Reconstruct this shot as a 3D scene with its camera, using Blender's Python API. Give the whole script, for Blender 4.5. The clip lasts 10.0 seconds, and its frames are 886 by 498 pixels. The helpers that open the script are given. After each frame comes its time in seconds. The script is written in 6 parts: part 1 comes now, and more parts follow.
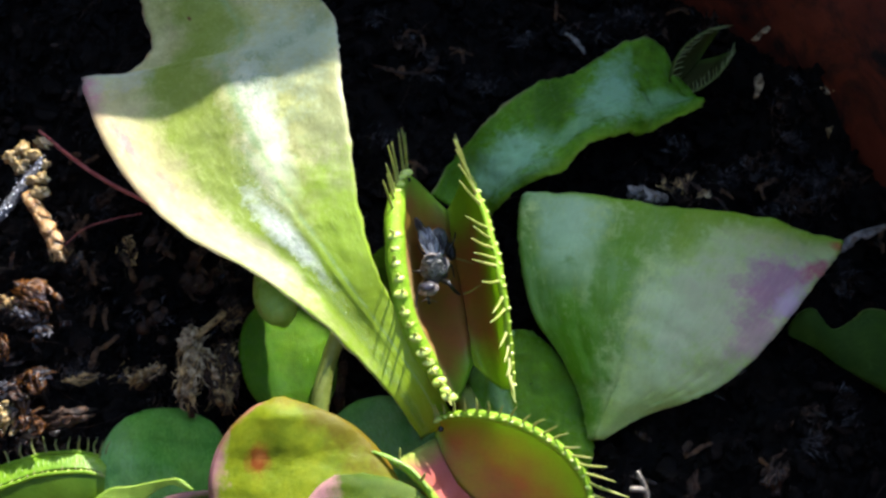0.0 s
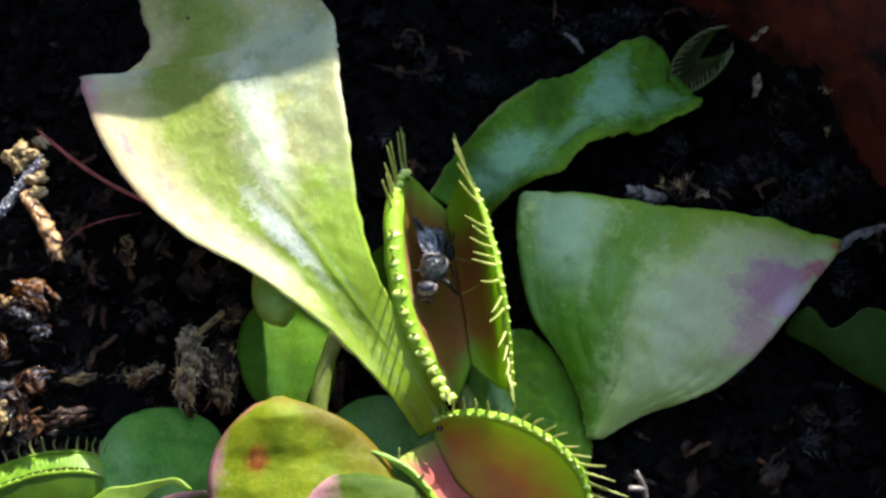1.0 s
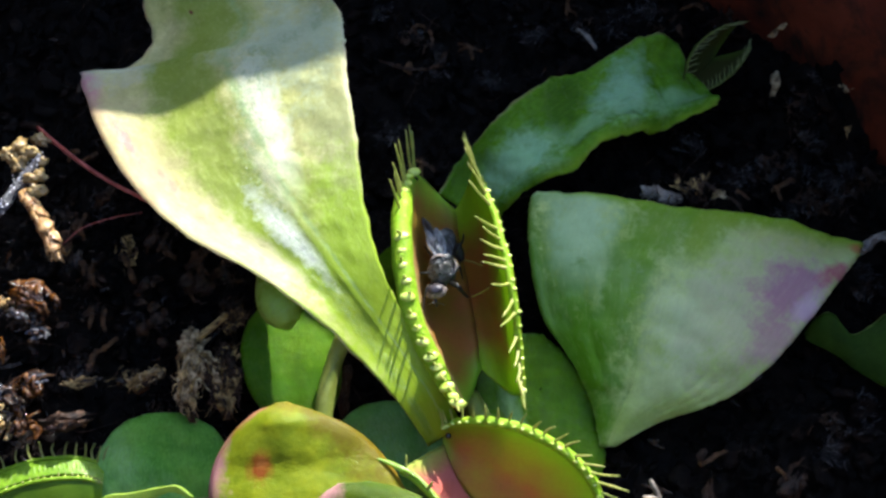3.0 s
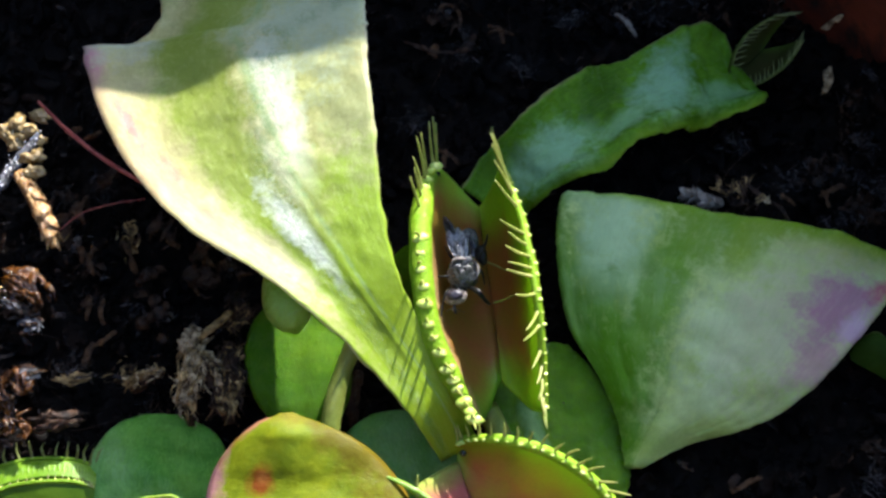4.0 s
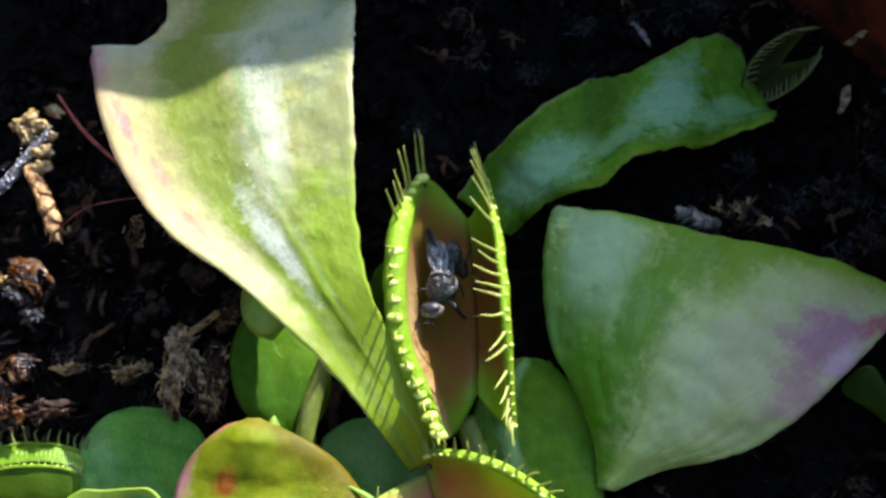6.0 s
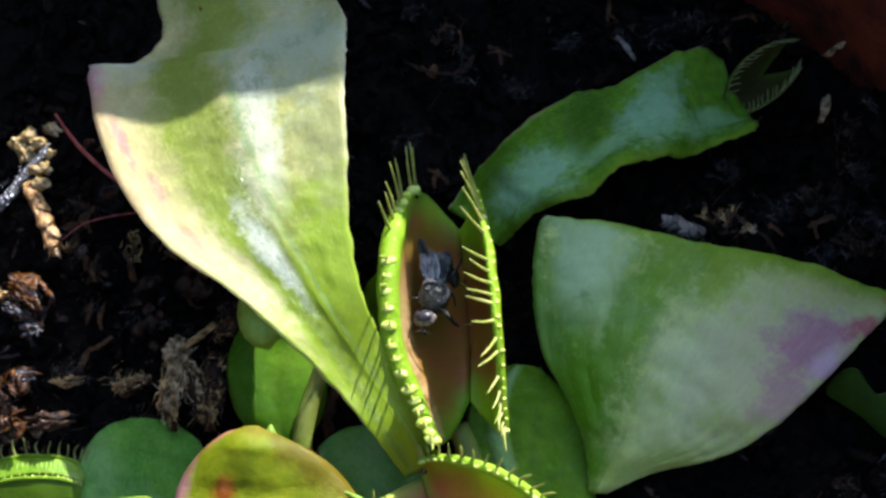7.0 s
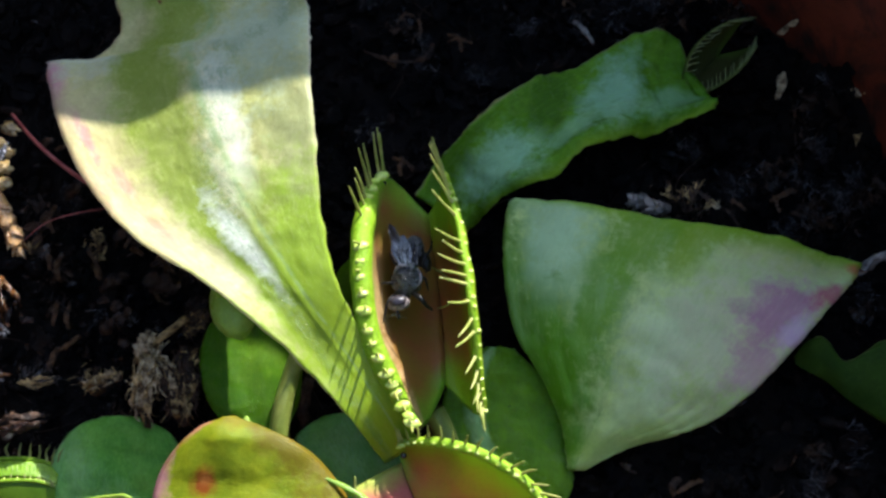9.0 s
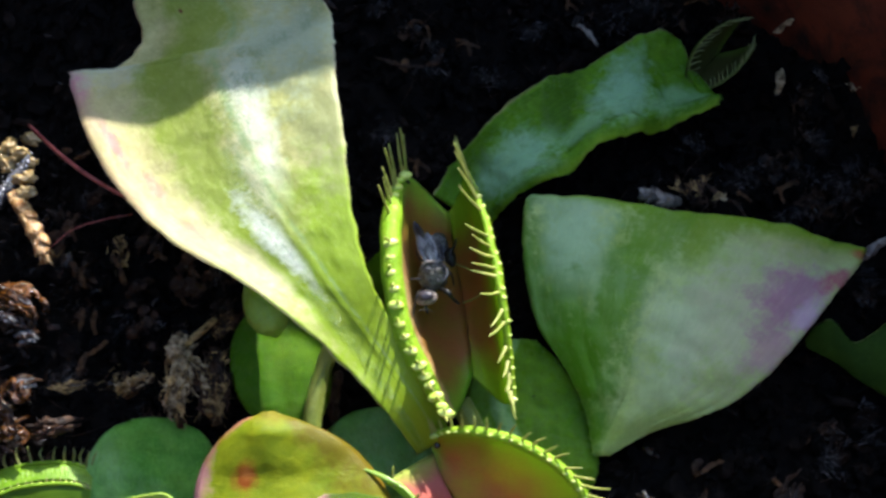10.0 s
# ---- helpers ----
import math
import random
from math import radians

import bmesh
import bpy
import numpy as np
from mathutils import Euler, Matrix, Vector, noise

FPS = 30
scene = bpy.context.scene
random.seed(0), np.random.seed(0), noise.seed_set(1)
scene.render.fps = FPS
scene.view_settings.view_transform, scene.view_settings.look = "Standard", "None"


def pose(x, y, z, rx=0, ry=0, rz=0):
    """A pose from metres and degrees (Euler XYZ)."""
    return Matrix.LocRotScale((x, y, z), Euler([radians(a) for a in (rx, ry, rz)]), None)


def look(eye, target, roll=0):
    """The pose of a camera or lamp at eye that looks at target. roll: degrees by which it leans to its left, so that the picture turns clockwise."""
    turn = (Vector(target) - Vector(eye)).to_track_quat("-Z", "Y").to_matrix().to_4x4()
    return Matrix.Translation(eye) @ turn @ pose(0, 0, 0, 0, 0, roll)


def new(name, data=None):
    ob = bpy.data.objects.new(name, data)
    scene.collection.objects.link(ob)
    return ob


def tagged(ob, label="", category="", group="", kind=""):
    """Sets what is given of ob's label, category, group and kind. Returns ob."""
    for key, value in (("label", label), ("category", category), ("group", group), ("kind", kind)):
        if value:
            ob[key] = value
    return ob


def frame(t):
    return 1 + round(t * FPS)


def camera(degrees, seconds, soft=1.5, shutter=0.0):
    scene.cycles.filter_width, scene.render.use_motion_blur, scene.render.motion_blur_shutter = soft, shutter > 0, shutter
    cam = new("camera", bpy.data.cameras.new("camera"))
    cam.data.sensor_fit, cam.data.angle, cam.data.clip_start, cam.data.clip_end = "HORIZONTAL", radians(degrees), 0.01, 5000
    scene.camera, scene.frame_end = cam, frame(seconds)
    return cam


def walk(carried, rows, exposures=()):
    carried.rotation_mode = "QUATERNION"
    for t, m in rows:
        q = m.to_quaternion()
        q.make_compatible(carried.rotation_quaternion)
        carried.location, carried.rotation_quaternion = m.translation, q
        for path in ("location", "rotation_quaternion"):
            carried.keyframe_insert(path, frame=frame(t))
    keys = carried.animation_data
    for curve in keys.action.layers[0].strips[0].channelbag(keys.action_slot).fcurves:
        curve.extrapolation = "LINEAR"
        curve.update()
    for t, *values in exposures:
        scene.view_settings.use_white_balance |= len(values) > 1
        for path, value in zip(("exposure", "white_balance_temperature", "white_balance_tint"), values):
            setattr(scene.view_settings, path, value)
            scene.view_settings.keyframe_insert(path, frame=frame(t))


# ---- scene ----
cam = camera(41.5, 10.0, soft=2.7, shutter=0.5)
METRES, EYE, TILT, LEAN, TURN = 0.043, 0.105, -65.0, 0.0, 0.0
ROWS = [
    (0.0, 0.0, 0.0, 0.0, 0.0, 0.0, -0.0),
    (0.5, -0.0028, 0.0002, -0.0015, -0.09, 0.02, 0.0),
    (1.0, -0.0052, 0.0002, -0.0025, -0.17, 0.03, -0.0),
    (1.5, -0.0055, 0.0005, -0.0027, -0.19, 0.02, 0.0),
    (2.0, -0.0051, 0.0005, -0.0029, -0.19, 0.0, 0.01),
    (2.5, -0.008, 0.0162, -0.0017, -0.15, 0.01, 0.0),
    (3.8, -0.0127, 0.2163, 0.0628, 1.01, -1.34, -1.61),
    (4.0, -0.0151, 0.2523, 0.0892, 1.2, -2.03, -2.18),
    (4.5, 0.0143, 0.3308, 0.1302, 2.5, -3.51, -3.31),
    (5.0, 0.0744, 0.3572, 0.1649, 4.15, -4.77, -4.1),
    (5.5, 0.2048, 0.3352, 0.2175, 6.75, -5.3, -4.28),
    (6.0, 0.2657, 0.2743, 0.2069, 7.32, -4.19, -4.34),
    (6.2, 0.2783, 0.2505, 0.2061, 7.31, -3.85, -4.28),
    (7.3, 0.2692, 0.2134, 0.1737, 6.65, -2.95, -3.3),
    (7.5, 0.2636, 0.2148, 0.163, 6.48, -2.91, -3.0),
    (8.0, 0.2384, 0.2114, 0.1448, 5.58, -2.85, -2.45),
    (8.5, 0.2288, 0.2106, 0.1406, 4.81, -2.68, -2.09),
    (9.0, 0.2176, 0.204, 0.1318, 3.94, -2.53, -1.82),
    (9.5, 0.1996, 0.1745, 0.1234, 2.93, -2.56, -1.55),
    (10.0, 0.0687, 0.1212, 0.083, 1.55, -1.57, -0.42),
]
walk(cam, [(t, pose(0, 0, EYE, TILT, LEAN, TURN) @ pose(METRES * x, METRES * y, METRES * z, 90 + pitch, roll, yaw)) for t, x, y, z, yaw, pitch, roll in ROWS], [(t, 2.15 + e, 6150, 10) for t, e in ((0.0, 0.0), (4.0, 0.0), (5.0, -0.15), (6.0, -0.13), (8.0, -0.15), (9.5, -0.13), (10.0, -0.1))])

# ---- world, sun ----
SUN_AZ, SUN_EL = 68.0, 32.8     # degrees: from +x towards +y, and above the horizon
az, el = radians(SUN_AZ), radians(SUN_EL)
to_sun = Vector((math.cos(el) * math.cos(az), math.cos(el) * math.sin(az), math.sin(el)))
world = bpy.data.worlds.new("sky")
scene.world = world
world.use_nodes = True
wn = world.node_tree.nodes
sky = wn.new("ShaderNodeTexSky")
sky.sky_type, sky.sun_disc = "NISHITA", False
sky.sun_elevation, sky.sun_rotation = el, radians(90 - SUN_AZ)
sky.ozone_density = 1.6
wn["Background"].inputs[1].default_value = 0.15
world.node_tree.links.new(sky.outputs[0], wn["Background"].inputs[0])
sun = new("sun", bpy.data.lights.new("sun", "SUN"))
sun.data.energy, sun.data.angle, sun.data.color = 3.6, radians(0.5), (1.0, 0.95, 0.87)
sun.matrix_world = look(to_sun, (0, 0, 0))


# ---- materials ----
class Nodes:
    """Small helper round a material's node tree."""

    def __init__(self, name):
        self.mat = bpy.data.materials.new(name)
        self.mat.use_nodes = True
        self.t = self.mat.node_tree
        self.p = self.t.nodes["Principled BSDF"]
        self.out = self.t.nodes["Material Output"]

    def put(self, socket, value):
        if isinstance(value, bpy.types.NodeSocket):
            self.t.links.new(value, socket)
        else:
            socket.default_value = value

    def node(self, kind, **ins):
        n = self.t.nodes.new("ShaderNode" + kind)
        for key, value in ins.items():
            self.put(n.inputs[key.replace("_", " ")], value)
        return n

    def obj(self):
        return self.node("TexCoord").outputs["Object"]

    def uv(self):
        return self.node("TexCoord").outputs["UV"]

    def scaled(self, co, s):
        n = self.node("Mapping", Vector=co)
        n.inputs["Scale"].default_value = s if isinstance(s, tuple) else (s, s, s)
        return n.outputs[0]

    def noise(self, co, scale, detail=4.0, rough=0.55, warp=0.0):
        return self.node("TexNoise", Vector=co, Scale=scale, Detail=detail, Roughness=rough, Distortion=warp).outputs[0]

    def ramp(self, fac, a, b):
        return self.node("MapRange", Value=fac, From_Min=a, From_Max=b).outputs[0]

    def mix(self, fac, a, b):
        n = self.t.nodes.new("ShaderNodeMix")
        n.data_type = "RGBA"
        for i, v in ((0, fac), (6, a), (7, b)):
            self.put(n.inputs[i], v if not isinstance(v, tuple) or len(v) == 4 else (*v, 1.0))
        return n.outputs[2]

    def warped(self, co, scale, amount):
        push = self.node("TexNoise", Vector=co, Scale=scale, Detail=3.0).outputs["Color"]
        shift = self.t.nodes.new("ShaderNodeVectorMath")
        shift.operation = "MULTIPLY_ADD"
        self.put(shift.inputs[0], push)
        shift.inputs[1].default_value = (amount, amount, amount)
        self.put(shift.inputs[2], co)
        return shift.outputs[0]

    def math(self, op, a, b=0.0):
        n = self.t.nodes.new("ShaderNodeMath")
        n.operation = op
        self.put(n.inputs[0], a)
        self.put(n.inputs[1], b)
        return n.outputs[0]

    def split(self, v):
        return self.node("SeparateXYZ", Vector=v).outputs

    def bump(self, height, strength, dist):
        self.put(self.p.inputs["Normal"], self.node("Bump", Height=height, Strength=strength, Distance=dist).outputs[0])

    def glow_through(self, color, amount):
        """Lets part of the light through, as a thin leaf does."""
        tr = self.node("BsdfTranslucent", Color=color)
        m = self.node("MixShader", Fac=amount)
        self.t.links.new(self.p.outputs[0], m.inputs[1])
        self.t.links.new(tr.outputs[0], m.inputs[2])
        self.t.links.new(m.outputs[0], self.out.inputs[0])


def leaf_mat(name, dark, light, rough=0.33, margin=None, patches=(), through_light=0.4, vein=0.10, blush=None, band=None, foot=None, spec=0.7, grain=0.22, spots=170.0, sky_sheen=None, mottle=0.3, relief_strength=0.5, glint=None, fleck=0.2, streak=0.3, dashes=(24.0, 75.0), midrib=None):
    """Leaf: two greens in soft blotches, fine lengthwise veins, a coloured margin, and stains, painted sheen and
    painted shade placed on the blade (u, v, radius, colour).
    """
    n = Nodes(name)
    uv, ob = n.uv(), n.obj()
    u, v, _ = n.split(uv)
    blotch = n.ramp(n.noise(ob, spots, 5.0, 0.6), 0.35, 0.66)
    col = n.mix(blotch, dark, light)
    fine = n.noise(n.scaled(uv, (9.0, 46.0, 1.0)), 1.0, 4.0, 0.65, 0.8)
    col = n.mix(n.math("MULTIPLY", n.ramp(fine, 0.42, 0.7), vein), col, tuple(min(1.0, c * 1.55 + 0.02) for c in light))
    col = n.mix(n.math("MULTIPLY", n.ramp(n.noise(ob, 640.0, 5.0, 0.7, 0.6), 0.47, 0.66), mottle), col, tuple(c * 0.62 for c in dark))
    col = n.mix(n.math("MULTIPLY", n.ramp(n.noise(ob, 900.0, 4.0, 0.7, 0.4), 0.54, 0.70), mottle), col, tuple(min(0.85, c * 1.4 + 0.03) for c in light))
    speck = n.noise(ob, 2600.0, 2.0, 0.6)
    col = n.mix(n.math("MULTIPLY", n.ramp(speck, 0.55, 0.75), 0.25), col, tuple(c * 0.55 for c in dark))
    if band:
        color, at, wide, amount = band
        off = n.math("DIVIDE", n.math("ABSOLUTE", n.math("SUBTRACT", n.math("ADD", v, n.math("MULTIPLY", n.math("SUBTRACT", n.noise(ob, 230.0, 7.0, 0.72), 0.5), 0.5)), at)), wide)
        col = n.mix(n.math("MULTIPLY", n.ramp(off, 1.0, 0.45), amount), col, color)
    if foot:
        col = n.mix(n.ramp(n.math("ADD", u, n.math("MULTIPLY", n.math("SUBTRACT", n.noise(ob, 260.0, 4.0), 0.5), 0.12)), foot[1] + 0.10, foot[1] - 0.04), col, foot[0])
    if blush:
        col = n.mix(n.math("MULTIPLY", n.ramp(n.noise(ob, 260.0, 5.0, 0.65), 0.48, 0.72), 0.55), col, blush)
    edge = n.math("MULTIPLY", n.math("ABSOLUTE", n.math("SUBTRACT", v, 0.5)), 2.0)
    if margin:
        color, width, amount = margin
        wob = n.math("MULTIPLY", n.math("SUBTRACT", n.noise(ob, 420.0, 4.0, 0.6), 0.5), width * 1.8)
        m = n.ramp(n.math("ADD", edge, wob), 1.0 - width, 1.0)
        col = n.mix(n.math("MULTIPLY", m, amount), col, color)
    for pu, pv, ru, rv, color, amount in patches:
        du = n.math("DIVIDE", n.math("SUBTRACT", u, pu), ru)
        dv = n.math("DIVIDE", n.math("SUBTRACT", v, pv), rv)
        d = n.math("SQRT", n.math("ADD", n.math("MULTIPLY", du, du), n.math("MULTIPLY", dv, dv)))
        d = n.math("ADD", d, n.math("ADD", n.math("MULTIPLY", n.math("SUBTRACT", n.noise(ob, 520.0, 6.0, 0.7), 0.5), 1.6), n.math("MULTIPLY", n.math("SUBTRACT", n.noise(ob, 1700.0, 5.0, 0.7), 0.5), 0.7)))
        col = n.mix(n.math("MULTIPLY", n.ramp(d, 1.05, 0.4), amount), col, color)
    if midrib:
        at, slope, wide, tone = midrib
        way = n.math("ADD", n.math("SUBTRACT", n.math("SUBTRACT", v, at), n.math("MULTIPLY", u, slope)), n.math("MULTIPLY", n.math("SUBTRACT", n.noise(ob, 420.0, 4.0, 0.6), 0.5), wide * 1.2))
        seam = n.math("MULTIPLY", n.ramp(n.math("ABSOLUTE", way), wide, 0.0), 0.75)
        col = n.mix(n.math("MULTIPLY", seam, n.ramp(n.noise(ob, 1100.0, 4.0, 0.7), 0.34, 0.54)), col, tone)
    # pale tint mixed into the colour as sheen of the sky, broken by noise
    if sky_sheen:
        sheen_mask = n.math("MULTIPLY", n.ramp(n.noise(ob, 120.0, 3.0, 0.5, 0.5), 0.42, 0.62), n.math("ADD", 0.45, n.math("MULTIPLY", n.ramp(n.noise(n.scaled(uv, (16.0, 60.0, 1.0)), 1.0, 4.0, 0.7, 1.2), 0.4, 0.62), 0.55)))
        col = n.mix(n.math("MULTIPLY", sheen_mask, sky_sheen[1]), col, sky_sheen[0])
    dash = n.noise(n.scaled(n.warped(uv, 9.0, 0.03), (*dashes, 1.0)), 1.0, 3.0, 0.6, 0.4)
    col = n.mix(n.math("MULTIPLY", n.ramp(dash, 0.54, 0.72), streak), col, tuple(min(0.9, c * 1.45 + 0.03) for c in light))
    col = n.mix(n.math("MULTIPLY", n.ramp(dash, 0.46, 0.28), streak), col, tuple(c * 0.6 for c in dark))
    crinkle = n.node("TexVoronoi", Vector=n.scaled(n.warped(ob, 700.0, 0.0007), (1500.0, 900.0, 900.0)), Randomness=1.0)
    crinkle.feature = "DISTANCE_TO_EDGE"
    crease = n.ramp(crinkle.outputs["Distance"], 0.16, 0.0)
    col = n.mix(n.math("MULTIPLY", n.math("MULTIPLY", crease, n.ramp(n.noise(ob, 380.0, 3.0, 0.6), 0.42, 0.62)), fleck), col, tuple(c * 0.5 for c in dark))
    n.put(n.p.inputs["Base Color"], col)
    gloss = n.node("MapRange", Value=n.noise(ob, 500.0, 3.0), From_Min=0.3, From_Max=0.7, To_Min=rough - 0.07, To_Max=rough + 0.1).outputs[0]
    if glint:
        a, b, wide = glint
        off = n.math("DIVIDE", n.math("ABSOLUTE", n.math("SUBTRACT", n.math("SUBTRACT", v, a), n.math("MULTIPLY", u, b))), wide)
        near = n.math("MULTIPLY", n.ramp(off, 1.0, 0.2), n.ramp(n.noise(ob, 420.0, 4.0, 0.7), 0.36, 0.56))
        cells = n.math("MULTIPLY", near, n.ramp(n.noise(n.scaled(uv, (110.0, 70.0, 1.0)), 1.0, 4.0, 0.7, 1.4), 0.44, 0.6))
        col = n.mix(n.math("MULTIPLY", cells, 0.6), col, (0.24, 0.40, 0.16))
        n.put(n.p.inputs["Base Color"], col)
        gloss = n.math("SUBTRACT", gloss, n.math("MULTIPLY", near, rough - 0.2))
    n.put(n.p.inputs["Roughness"], gloss)
    n.p.inputs["Specular IOR Level"].default_value = spec
    relief = n.math("ADD", n.math("MULTIPLY", fine, grain), n.math("ADD", n.math("MULTIPLY", n.noise(ob, 1100.0, 5.0, 0.6), 0.7), n.math("MULTIPLY", n.noise(ob, 300.0, 3.0), 1.4)))
    relief = n.math("ADD", relief, n.math("MULTIPLY", n.noise(n.scaled(uv, (30.0, 34.0, 1.0)), 1.0, 5.0, 0.7, 1.8), 0.5))
    relief = n.math("ADD", n.math("SUBTRACT", relief, n.math("MULTIPLY", crease, fleck)), n.math("MULTIPLY", dash, streak * 2.0))
    if glint:
        relief = n.math("ADD", relief, n.math("MULTIPLY", near, n.math("MULTIPLY", n.noise(n.scaled(uv, (150.0, 44.0, 1.0)), 1.0, 4.0, 0.7, 1.0), 1.6)))
        relief = n.math("SUBTRACT", relief, n.math("MULTIPLY", n.math("MULTIPLY", near, crease), 0.8))
    n.bump(relief, relief_strength, 0.0002)
    n.glow_through(col, through_light)
    return n.mat


def plain_mat(name, dark, light, scale=800.0, rough=0.5, relief=0.0001, metal=0.0, let=0.0, fine=4000.0, spec=0.5, island=0.0, rare=2.0):
    """Matter with two tones in noise at two scales, and relief; island: how far loose pieces differ from one another."""
    n = Nodes(name)
    ob = n.obj()
    col = n.mix(n.ramp(n.noise(ob, scale, 6.0, 0.6), 0.35, 0.65), dark, light)
    col = n.mix(n.math("MULTIPLY", n.ramp(n.noise(ob, fine, 3.0), 0.5, 0.75), 0.5), col, tuple(c * 0.45 for c in dark))
    if island:
        geo = n.node("NewGeometry")
        hsv = n.node("HueSaturation", Color=col)
        n.put(hsv.inputs["Value"], n.node("MapRange", Value=n.math("POWER", geo.outputs["Random Per Island"], rare), To_Min=max(0.5, 1.0 - 0.8 * island), To_Max=1.0 + 1.6 * island).outputs[0])
        col = hsv.outputs[0]
    n.put(n.p.inputs["Base Color"], col)
    n.put(n.p.inputs["Roughness"], n.node("MapRange", Value=n.noise(ob, scale * 1.7, 4.0), From_Min=0.3, From_Max=0.7, To_Min=max(0.04, rough - 0.15), To_Max=min(1.0, rough + 0.15)).outputs[0])
    n.p.inputs["Metallic"].default_value = metal
    n.p.inputs["Specular IOR Level"].default_value = spec
    n.bump(n.noise(ob, fine * 0.5, 6.0, 0.65), 0.7, relief)
    if let:
        n.glow_through(col, let)
    return n.mat


